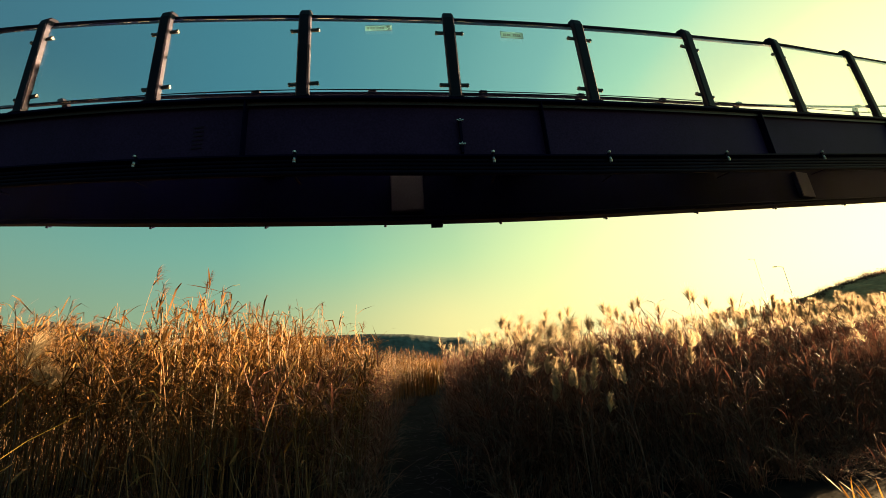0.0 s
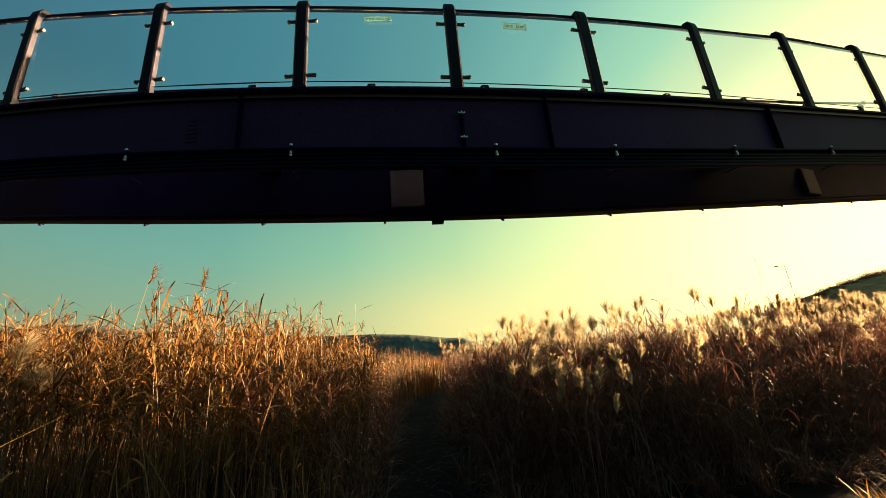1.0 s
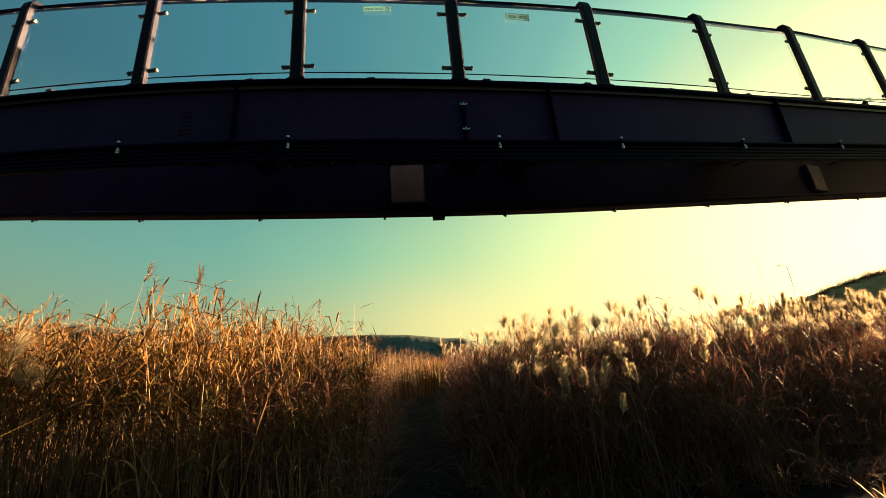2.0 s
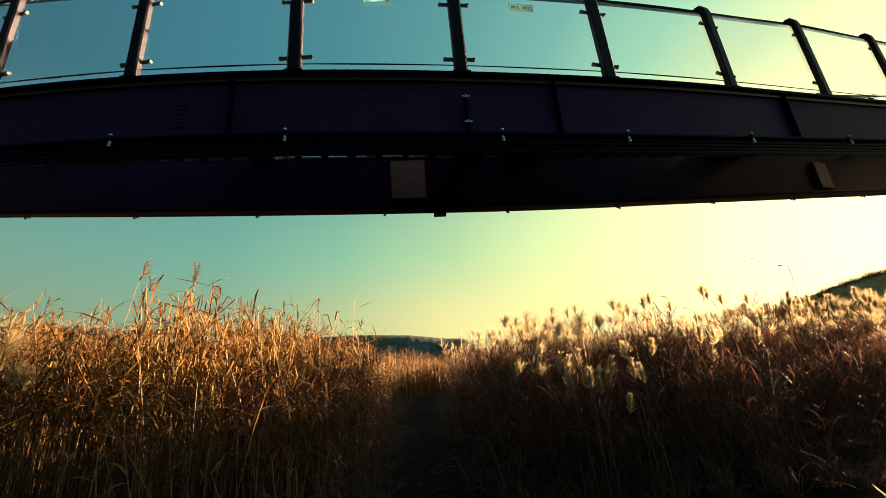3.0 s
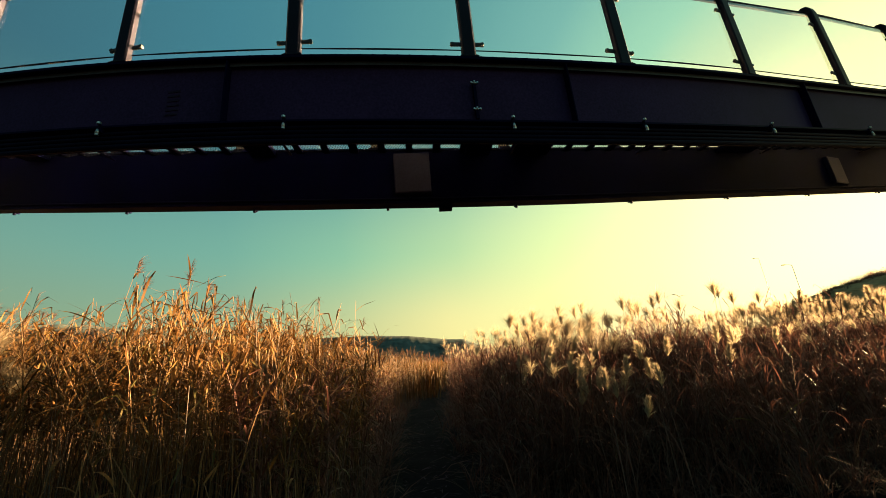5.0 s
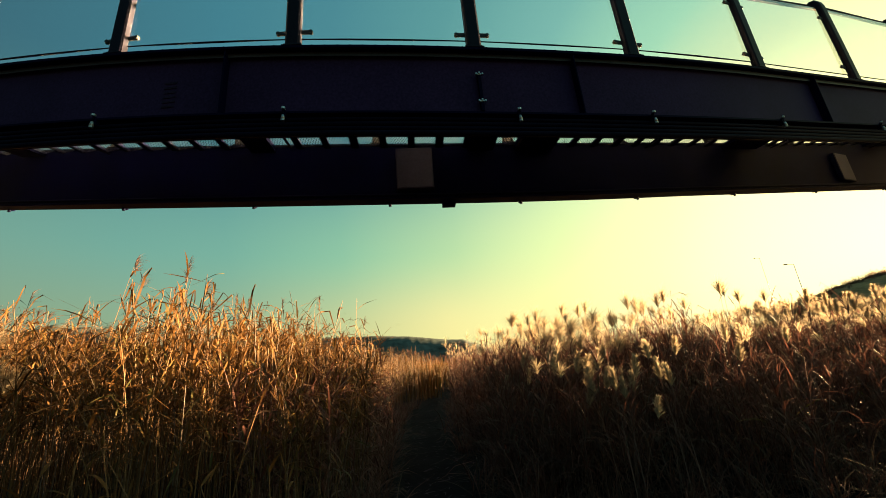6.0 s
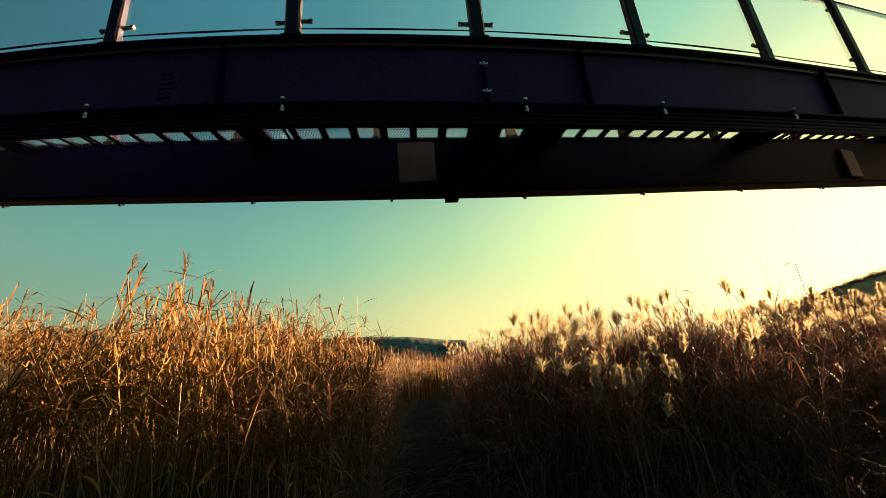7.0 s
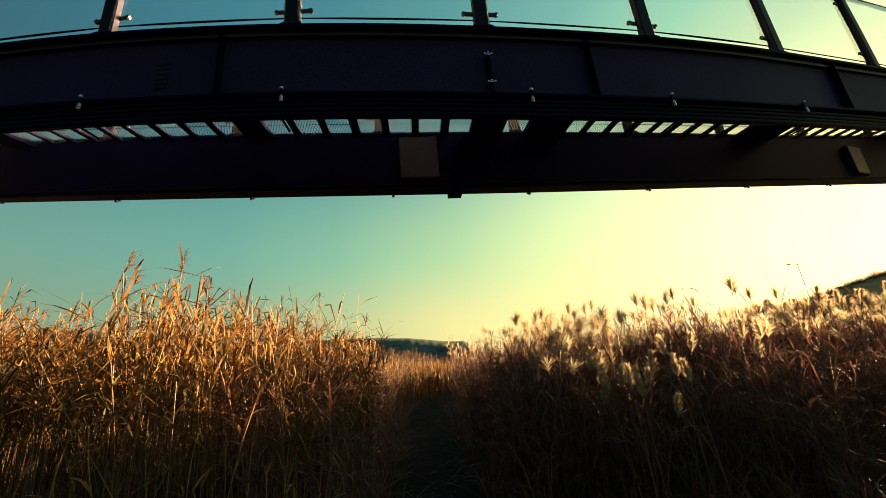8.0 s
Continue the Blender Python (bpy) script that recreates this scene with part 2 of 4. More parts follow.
# ---- ground ----
def bumps(x, y):
    near = 1 / (1 + (x * x + y * y) / 900)
    return near * (0.05 * noise.noise(Vector((x * 0.35, y * 0.35, 0))) + 0.02 * noise.noise(Vector((x * 1.7, y * 1.7, 5))))


def trail_mid(y):
    """The footpath's middle at y."""
    return 0.05 - 0.12 * math.sin((y - 2) * 0.2) + 0.9 * max(0, (y - 16) / 6) ** 1.6


def make_ground():
    marks = sorted({round(sgn * (0.45 * i + 0.0016 * i ** 3.1), 2) for i in range(0, 92) for sgn in (-1, 1)})
    bm = bmesh.new()
    grid = [[bm.verts.new((x, y + 8, bumps(x, y + 8))) for x in marks] for y in marks]
    for a, b in zip(grid, grid[1:]):
        for i in range(len(marks) - 1):
            bm.faces.new((a[i], a[i + 1], b[i + 1], b[i]))
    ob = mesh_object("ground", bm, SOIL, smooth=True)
    tagged(ob, "bare soil strewn with dry reed litter, shade put into its colour", "ground", kind="structure")
    bm = bmesh.new()
    rows = []
    y = -4.0
    while y < 60:
        wid = 0.50 + 0.14 * noise.noise(Vector((y * 0.8, 3, 0)))
        mid = trail_mid(y)
        row = []
        for k in range(7):
            u = k / 3 - 1
            x = mid + u * wid + (0.16 * noise.noise(Vector((y * 2.3, u * 4, 9))) if abs(u) > 0.9 else 0)
            dip = 0.012 + 0.012 * (u * u - 1) if abs(u) < 0.9 else -0.03
            row.append(bm.verts.new((x, y, bumps(x, y) + dip + 0.014 + 0.008 * noise.noise(Vector((x * 5, y * 5, 2))))))
        rows.append(row)
        y += 0.22 if y < 16 else 0.9
    for a, b in zip(rows, rows[1:]):
        for i in range(6):
            bm.faces.new((a[i], a[i + 1], b[i + 1], b[i]))
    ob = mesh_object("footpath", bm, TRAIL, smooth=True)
    tagged(ob, "narrow trodden earth footpath between tall grasses", "path", kind="structure")


make_ground()


# ---- the footbridge ----
bridge = thing("footbridge", "dark painted steel girder footbridge with open grating deck", "bridge")


def make_girders():
    web = 0.10
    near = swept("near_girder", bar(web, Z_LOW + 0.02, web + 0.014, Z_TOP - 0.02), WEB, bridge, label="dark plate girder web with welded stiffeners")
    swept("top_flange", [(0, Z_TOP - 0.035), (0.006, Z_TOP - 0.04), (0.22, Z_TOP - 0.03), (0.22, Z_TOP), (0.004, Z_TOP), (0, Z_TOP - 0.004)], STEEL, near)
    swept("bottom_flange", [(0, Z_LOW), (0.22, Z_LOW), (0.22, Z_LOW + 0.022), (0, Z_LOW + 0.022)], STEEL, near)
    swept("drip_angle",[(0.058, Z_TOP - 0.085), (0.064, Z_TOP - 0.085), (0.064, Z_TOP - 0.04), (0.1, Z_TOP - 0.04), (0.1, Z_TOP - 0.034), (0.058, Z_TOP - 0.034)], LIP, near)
    # the far web takes the darker steel, which carries its shade as colour
    far = swept("far_girder", bar(FAR, ZF_LOW + 0.02, FAR + 0.014, ZF_TOP, 0, 1), STEEL, bridge, label="plate girder web behind the deck, shade put into its dark colour")
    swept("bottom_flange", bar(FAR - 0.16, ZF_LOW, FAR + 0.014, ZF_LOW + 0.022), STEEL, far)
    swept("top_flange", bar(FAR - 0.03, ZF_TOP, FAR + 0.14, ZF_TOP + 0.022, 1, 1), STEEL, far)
    for s in (-12.4, -8.9, -5.38, -1.86, 1.69, 5.49, 9.3, 13.1):
        bm = bmesh.new()
        box(bm, (-0.007, 0.012, Z_LOW + 0.022 - 4), (0.007, web, Z_TOP - 0.04 - 4), 0.002, stand(s, 0, 4))
        part("stiffener", bm, STEEL, near)
    return near, far


near_girder, far_girder = make_girders()


def deck_z(off):
    return Z_TOP - 0.05 + (ZF_TOP - Z_TOP + 0.05) * (off - 0.1) / (FAR - 0.1)


def make_deck():
    pitch, starts = 0.405, (-10.15, -6.02, -2.05, 2.17, 6.70, 11.2, 15.6, 20.0)
    gaps, cells = [], []
    for start, after in zip(starts, starts[1:]):
        for i in range(9):
            a = start + pitch * i + 0.02 * (i // 3)
            if start == -2.05 and i == 7:
                gaps.append((a - 0.02, a + 0.37))  # one cell closed by a plate
                continue
            cells.append((a, a + 0.305))
            if i < 8:
                gaps.append((a + 0.305, start + pitch * (i + 1) + 0.02 * ((i + 1) // 3)))
        gaps.append((start + 9 * pitch - 0.045, after))
    for a, b in gaps:
        bm = bmesh.new()
        wide = b - a > 0.2
        deep = 0.08 if wide else 0.03
        q = []
        for s in (a, b):
            for off in (0.18, FAR):
                for dz in (0, -deep):
                    q.append(bm.verts.new(on(s, off, deck_z(off) + dz, off / FAR)))
        for f in ((0, 1, 3, 2), (4, 6, 7, 5), (0, 4, 5, 1), (2, 3, 7, 6), (0, 2, 6, 4), (1, 5, 7, 3)):
            bm.faces.new([q[k] for k in f])
        bmesh.ops.recalc_face_normals(bm, faces=bm.faces)
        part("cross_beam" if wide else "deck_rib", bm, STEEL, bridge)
    # one expanded-metal panel, shared by all the bays
    bm = bmesh.new()
    wide, length, mesh_w, mesh_l, strand = 0.34, FAR - 0.20, 0.036, 0.064, 0.0075
    nx, ny = round(wide / mesh_w), round(length / mesh_l)
    for i in range(nx):
        for j in range(ny):
            for way in (1, -1):
                p = Vector((-wide / 2 + i * mesh_w, j * mesh_l + (0 if way == 1 else mesh_l), 0))
                q = p + Vector((mesh_w, way * mesh_l, 0))
                d = (Vector((p.y - q.y, q.x - p.x, 0)).normalized() - Vector((0, 0, 0.35))).normalized() * strand / 2
                bm.faces.new([bm.verts.new(v) for v in (p - d, q - d, q + d, p + d)])
    me = bpy.data.meshes.new("grating_panel")
    bm.to_mesh(me)
    bm.free()
    me.materials.append(GRATE)
    for a, b in cells:
        s = (a + b) / 2
        ob = new("grating_panel", me)
        tilt = math.atan((on(s, FAR, deck_z(FAR), 1).z - on(s, 0.2, deck_z(0.2)).z) / (FAR - 0.2))
        ob.matrix_world = stand(s, 0.2, deck_z(0.2) - 0.01) @ Matrix.Rotation(tilt, 4, "X")
        ob.parent = bridge


make_deck()


def make_clamp(s, off, z, big=1.0, below=0.15, bright=True):
    """A galvanised beam clamp: jaw, bolt and nuts, with the saddle that holds the conduits."""
    m = stand(s, off, z)
    bm = bmesh.new()
    box(bm, (-0.016, -0.014, -0.030), (0.016, 0.034, 0.048 * big), 0.004, m)
    jaw = part("beam_clamp", bm, STEEL, bridge, "small bolted beam clamp")
    bm = bmesh.new()
    rod(bm, m @ Vector((0, -0.020, -below)), m @ Vector((0, -0.020, 0.085 * big)), 0.004, 8)
    part("threaded_rod", bm, PIPE, jaw, smooth=True)
    metal, said = (ZINC, "galvanised nut") if bright else (PIPE, "")
    for dz, r, tall in ((0.018 - below, 0.018, 0.009), (0.060 * big, 0.020, 0.010)):
        bm = bmesh.new()
        rod(bm, m @ Vector((0, -0.022, dz - tall)), m @ Vector((0, -0.022, dz + tall)), r, 6)
        part("nut", bm, metal, jaw, said)
    bm = bmesh.new()
    rod(bm, m @ Vector((0, -0.022, -0.058)), m @ Vector((0, -0.022, -0.012)), 0.020, 8, 0.012)
    part("hook", bm, metal, jaw, said and "galvanised hook", True)
    if bright:
        bm = bmesh.new()
        box(bm, (-0.012, 0.012, -0.232), (0.012, 0.20, -0.224), 0.002, m)
        part("saddle", bm, STEEL, jaw)


def make_services():
    for s in (-6.9, -4.95, -3.05, -1.235, 0.98, 2.445, 4.36, 6.58, 8.8):
        make_clamp(s, 0.0, Z_LOW - 0.022, below=0.085)
    # conduits stacked under the near flange, before a shallow tray
    for off, z, r in ((0.045, 0.040, 0.020), (0.045, 0.090, 0.022), (0.045, 0.142, 0.024), (0.045, 0.192, 0.028)):
        swept("conduit", [(o, h, -0.3) for o, h in ring(off, Z_LOW - z, r)], PIPE, near_girder, smooth=True)
    swept("cable_tray", bar(0.080, Z_LOW - 0.208, 0.086, Z_LOW + 0.004, -0.3, 0), STEEL, near_girder)
    for s in (-6.47, -4.30, -2.315, -0.405, 1.52, 3.548, 5.68, 7.925, 10.4):
        make_clamp(s, FAR, ZF_LOW + 0.02, 1.3, 0.055, False)
    swept("conduit", ring(FAR - 0.06, ZF_LOW + 0.10, 0.020), PIPE, far_girder, smooth=True)
    # upright strut on the near web, bolted at both ends
    m = stand(0.65, 0.085, 3.955)
    bm = bmesh.new()
    box(bm, (-0.017, -0.03, 4.00 - 4), (0.017, 0.012, 4.45 - 4), 0.004, m)
    strut = part("strut", bm, STEEL, near_girder, "dark upright strut bolted to the web")
    for z in (4.11, 4.43):
        bm = bmesh.new()
        for dx in (-0.032, 0, 0.032):
            rod(bm, m @ Vector((dx, -0.012, z - 4 + (0.012 if dx == 0 else 0))), m @ Vector((dx, -0.045, z - 4 + (0.012 if dx == 0 else 0))), 0.010, 6)
        box(bm, (-0.040, -0.034, z - 4 - 0.006), (0.040, -0.028, z - 4 + 0.010), 0.003, m)
        part("bolt_plate", bm, ZINC, strut, "galvanised plate with bolts")
    # a close row of small bolts along the deck's edge
    bm = bmesh.new()
    for i in range(190):
        s = -11.0 + 0.125 * i
        rod(bm, on(s, 0.016, Z_TOP - 0.002), on(s, 0.016, Z_TOP + 0.007), 0.010, 6)
    tagged(part("deck_bolts", bm, STEEL, near_girder), kind="stuff")
    # faint stencilled marking on the near web
    for k in range(6):
        bm = bmesh.new()
        box(bm, (-0.065, 0.0, -0.012), (0.065, 0.004, 0.012), 0.001, stand(-2.43, 0.094, 4.07 + 0.055 * k))
        part("stencil_bar", bm, STENCIL, near_girder)
    # grey cover boxes on the far web, and the small bracket below the far flange
    for s, half in ((-0.03, 0.245), (9.1, 0.22)):
        m = stand(s, FAR, 4)
        bm = bmesh.new()
        box(bm, (-half, -0.07, 3.835 - 4), (half, 0.0, 4.435 - 4), 0.008, m)
        cover = part("junction_box", bm, PLATE, far_girder, "plain grey sheet metal junction box")
        bm = bmesh.new()
        box(bm, (0.012 - half, -0.078, 3.847 - 4), (half - 0.012, -0.069, 4.423 - 4), 0.004, m)
        part("lid", bm, PLATE, cover)
    bm = bmesh.new()
    m = stand(0.43, FAR - 0.04, ZF_LOW)
    box(bm, (-0.085, -0.05, -0.060), (0.085, 0.05, 0.0), 0.006, m)
    box(bm, (-0.065, -0.03, 0.02), (-0.045, 0.02, 0.09), 0.003, m)
    box(bm, (0.045, -0.03, 0.02), (0.065, 0.02, 0.09), 0.003, m)
    part("bracket", bm, STEEL, far_girder)


make_services()


def make_piers():
    for s in (S_MIN + 1.0, S_MAX - 1.0):
        p = on(s, FAR / 2, 0)
        bm = bmesh.new()
        box(bm, (-0.35, -1.0, -0.3), (0.35, 1.0, ZF_LOW - 0.0 + line(s)[2]), 0.04, Matrix.Translation((p.x, p.y, 0)) @ Matrix.Rotation(line(s)[3], 4, "Z"))
        ob = mesh_object("bridge_pier", bm, CONCRETE)
        tagged(ob, "plain grey concrete pier under the footbridge", "pier", "bridge piers")


make_piers()


# ---- railings ----
def tall_at(s):
    """The posts grow taller towards both ends."""
    c = min(max(s, -6.0), 7.0)
    return 1 + (0.0043 if s > 0 else 0.0068) * c * c


def make_railing(label, places, off, z, high, side, lift=0.0):
    """Side 1: posts lean over the deck in +y; side -1: in -y."""
    rail = thing("railing", label, "railing", "bridge railings")
    low = 0.145
    gap = 0.105
    # a post: flat tube that bends over the deck at its top, with a base plate
    bm = bmesh.new()
    outline = [(0.000, 0.010), (0.004, high * 0.5), (0.012, high - 0.10), (0.024, high - 0.045), (0.048, high - 0.008), (0.085, high + 0.004), (0.118, high - 0.012)]
    w, d = 0.074, 0.042
    rings = []
    for i, (o, h) in enumerate(outline):
        a, b = Vector(outline[max(i - 1, 0)]), Vector(outline[min(i + 1, len(outline) - 1)])
        t = (b - a).normalized()
        nrm = Vector((t.y, -t.x))
        taper = 1 if i < 3 else 0.9
        ring_v = []
        for sx, sn in ((-1, -1), (1, -1), (1, 1), (-1, 1)):
            for cx, cn in (((1, 0.7), (0.75, 1)) if sx * sn > 0 else ((0.75, 1), (1, 0.7))):
                ring_v.append(bm.verts.new((sx * w * cx * taper, side * (o + nrm.x * d * cn * sn), h + nrm.y * d * cn * sn)))
        rings.append(ring_v)
    for a, b in zip(rings, rings[1:]):
        for k in range(8):
            bm.faces.new((a[k], a[(k + 1) % 8], b[(k + 1) % 8], b[k]))
    bm.faces.new(rings[0])
    bm.faces.new(rings[-1])
    bmesh.ops.recalc_face_normals(bm, faces=bm.faces)
    first = part("post", bm, POST, rail, "charcoal steel post bent over at its top")
    bm = bmesh.new()
    box(bm, (-0.10, -0.055, 0.0), (0.10, 0.075, 0.014), 0.003)
    for x in (-0.078, 0.078):
        for y in (-0.03, 0.05):
            rod(bm, (x, y, 0.012), (x, y, 0.035), 0.012, 6)
    part("base_plate", bm, POST, first)
    for h in (0.165 * high, 0.765 * high):
        for sx in (-1, 1):
            bm = bmesh.new()
            box(bm, (sx * 0.03 if sx > 0 else -0.185, 0.022 * side - 0.011, h - 0.027), (0.185 if sx > 0 else -0.03, 0.022 * side + 0.011, h + 0.027), 0.016)
            rod(bm, (sx * 0.165, 0.022 * side - 0.018, h), (sx * 0.165, 0.022 * side + 0.020, h), 0.020, 10)
            part("glass_clamp", bm, CLAMP, first, "small two-jaw glass clamp")
    grow = tall_at if side == 1 else lambda s: 1.0
    poses = [stand(s, off, z, lift) @ Matrix.Diagonal((1, 1, grow(s), 1)) for s in places]
    for m in poses[1:]:
        copy_thing(first, m)
    first.matrix_basis = poses[0]
    bm = bmesh.new()
    r = 0.038 if side == 1 else 0.031
    n = round((places[-1] - places[0] + 0.8) / 0.3)
    along = [places[0] - 0.4 + 0.3 * i for i in range(n + 1)]
    tube(bm, [on(s, off + side * 0.098, z + (high - 0.030) * grow(s), lift) for s in along], r, 12)
    part("handrail", bm, PIPE, rail, "round dark steel handrail", True)
    for one, after in zip(places, places[1:]):
        a, b = one + gap - 0.035, after - gap + 0.035
        bm = bmesh.new()
        p, q = on(a, off + 0.024 * side, z + low, lift), on(b, off + 0.024 * side, z + low, lift)
        along = q - p
        across = Vector((-along.y, along.x, 0)).normalized() * 0.006
        v = [bm.verts.new(c + e * across + Vector((0, 0, h * (high * 0.915 * grow(at) - low)))) for h in (0, 1) for e in (-1, 1) for c, at in ((p, a), (q, b))]
        for f in ((0, 1, 3, 2), (4, 6, 7, 5), (0, 4, 5, 1), (2, 3, 7, 6), (0, 2, 6, 4), (1, 5, 7, 3)):
            bm.faces.new([v[k] for k in f])
        bmesh.ops.recalc_face_normals(bm, faces=bm.faces)
        pane = part("glass_panel", bm, GLASS, rail, "clear toughened glass panel")
        pane.visible_shadow = False
        bm = bmesh.new()
        sweep(bm, bar(off + 0.024 * side - 0.007, z + low - 0.002, off + 0.024 * side + 0.007, z + low + 0.001, lift, lift), a, b, 0.45)
        part("edge_strip", bm, PIPE, pane)


NEAR_POSTS = (-10.4, -8.55, -6.72, -4.90, -3.03, -1.20, 0.63, 2.457, 4.455, 6.68, 9.05, 11.5, 14.0, 16.5, 19.0, 21.5)
FAR_POSTS = (-12.9, -10.85, -8.8, -6.74, -4.68, -2.61, -0.55, 1.47, 3.50, 5.53, 7.79, 10.2, 12.7, 15.2, 17.7, 20.2)
make_railing("charcoal steel railing with clear glass panels", NEAR_POSTS, 0.055, Z_TOP, 1.34, 1)
make_railing("charcoal steel railing with clear glass panels beyond the deck", FAR_POSTS, FAR + 0.02, ZF_TOP + 0.022, 1.40, -1, 1.35)


def make_sticker(s, off, z, wide, tall, bars, disc, label):
    st = thing("sticker", label, "sticker", "glass stickers")
    m = stand(s, off, z)
    bm = bmesh.new()
    box(bm, (-wide / 2, -0.0012, -tall / 2), (wide / 2, 0.0, tall / 2), 0.0, m)
    part("backing", bm, STICKER, st)
    bm = bmesh.new()
    for lo, hi in (((-wide / 2, -tall / 2), (wide / 2, -tall / 2 + 0.003)), ((-wide / 2, tall / 2 - 0.003), (wide / 2, tall / 2)), ((-wide / 2, -tall / 2), (-wide / 2 + 0.003, tall / 2)), ((wide / 2 - 0.003, -tall / 2), (wide / 2, tall / 2))):
        box(bm, (lo[0], -0.0036, lo[1]), (hi[0], -0.0014, hi[1]), 0, m)
    part("border", bm, PRINT, st)
    for x, w, h in bars:
        for lo, hi in (((0, -0.5), (0.22, 0.5)), ((0.32, 0.18), (1, 0.42)), ((0.32, -0.42), (1, -0.2)), ((0.55, -0.2), (0.75, 0.18))):
            bm = bmesh.new()
            box(bm, (x + w * lo[0], -0.0036, h * lo[1]), (x + w * hi[0], -0.0014, h * hi[1]), 0, m)
            part("printed_bar", bm, PRINT, st)
    if disc:
        bm = bmesh.new()
        tube(bm, [m @ Vector((disc + 0.026 * math.cos(a * math.pi / 8), -0.003, 0.026 * math.sin(a * math.pi / 8))) for a in range(17)], 0.004, 6)
        rod(bm, m @ Vector((disc - 0.018, -0.003, 0.018)), m @ Vector((disc + 0.018, -0.003, -0.018)), 0.005, 6)
        part("warning_ring", bm, PRINT, st)


make_sticker(-0.275, 0.0715, Z_TOP + 1.075, 0.34, 0.085, [(-0.145 + 0.036 * k + (0.012 if k > 2 else 0), 0.026, 0.034) for k in range(6)], 0.122, "white sticker with dark print and a warning ring")
make_sticker(1.47, 0.0715, Z_TOP + 1.04, 0.31, 0.10, [(-0.12, 0.045, 0.04), (-0.065, 0.045, 0.04), (0.02, 0.045, 0.04), (0.075, 0.045, 0.04)], 0, "white sticker with four dark printed blocks")


# ---- grasses: plants as arrays, joined ----
rng = np.random.default_rng(7)


class Plant:
    """Strips and stems gathered as arrays: points, quads and their material numbers."""

    def __init__(self):
        self.p, self.q, self.m = [], [], []

    def count(self):
        return sum(len(a) for a in self.p)

    def strip(self, mid, side, mat):
        """A ribbon along mid (n, 3), with half widths side (n, 3)."""
        n, base = len(mid), self.count()
        self.p.append(np.concatenate([mid - side, mid + side]))
        i = np.arange(n - 1)
        self.q.append(base + np.stack([i, i + 1, i + 1 + n, i + n], -1))
        self.m.append(np.full(n - 1, mat))

    def stem(self, mid, r, mat):
        """A three-sided stem along mid with radii r."""
        n, base = len(mid), self.count()
        pts = [mid + np.outer(r, (math.cos(a), math.sin(a), 0)) for a in (0.3, 2.4, 4.5)]
        self.p.append(np.concatenate(pts))
        i = np.arange(n - 1)
        for k in range(3):
            a, b = k * n, (k + 1) % 3 * n
            self.q.append(base + np.stack([a + i, b + i, b + i + 1, a + i + 1], -1))
            self.m.append(np.full(n - 1, mat))

    def arrays(self):
        return np.concatenate(self.p), np.concatenate(self.q), np.concatenate(self.m)


def blade(plant, root, heading, rise, length, width, droop, mat, n=5, twist=0.0, fold=0.0):
    """A leaf from root: heading (angle), first rise (angle), bending down by droop."""
    u = np.linspace(0, 1, n)
    ang = rise - droop * (np.clip((u - fold) * 6, 0, 1) if fold else u ** 1.3)
    step = length / (n - 1)
    out = np.concatenate([[0], np.cumsum(np.cos(ang[:-1]) * step)])
    up = np.concatenate([[0], np.cumsum(np.sin(ang[:-1]) * step)])
    mid = np.asarray(root) + np.stack([out * math.cos(heading), out * math.sin(heading), up], -1)
    w = width / 2 * np.clip(np.minimum(u * 6 + 0.35, (1 - u) * 2.2 + 0.04), 0, 1)
    tw = twist * u
    side = np.stack([-math.sin(heading) * np.cos(tw) * w, math.cos(heading) * np.cos(tw) * w, np.sin(tw) * w], -1)
    plant.strip(mid, side, mat)


def lean_line(h, lean, heading, n):
    u = np.linspace(0, 1, n)
    return np.stack([np.cos(heading) * lean * u ** 1.8, np.sin(heading) * lean * u ** 1.8, h * u * (1 - 0.06 * lean * u)], -1)


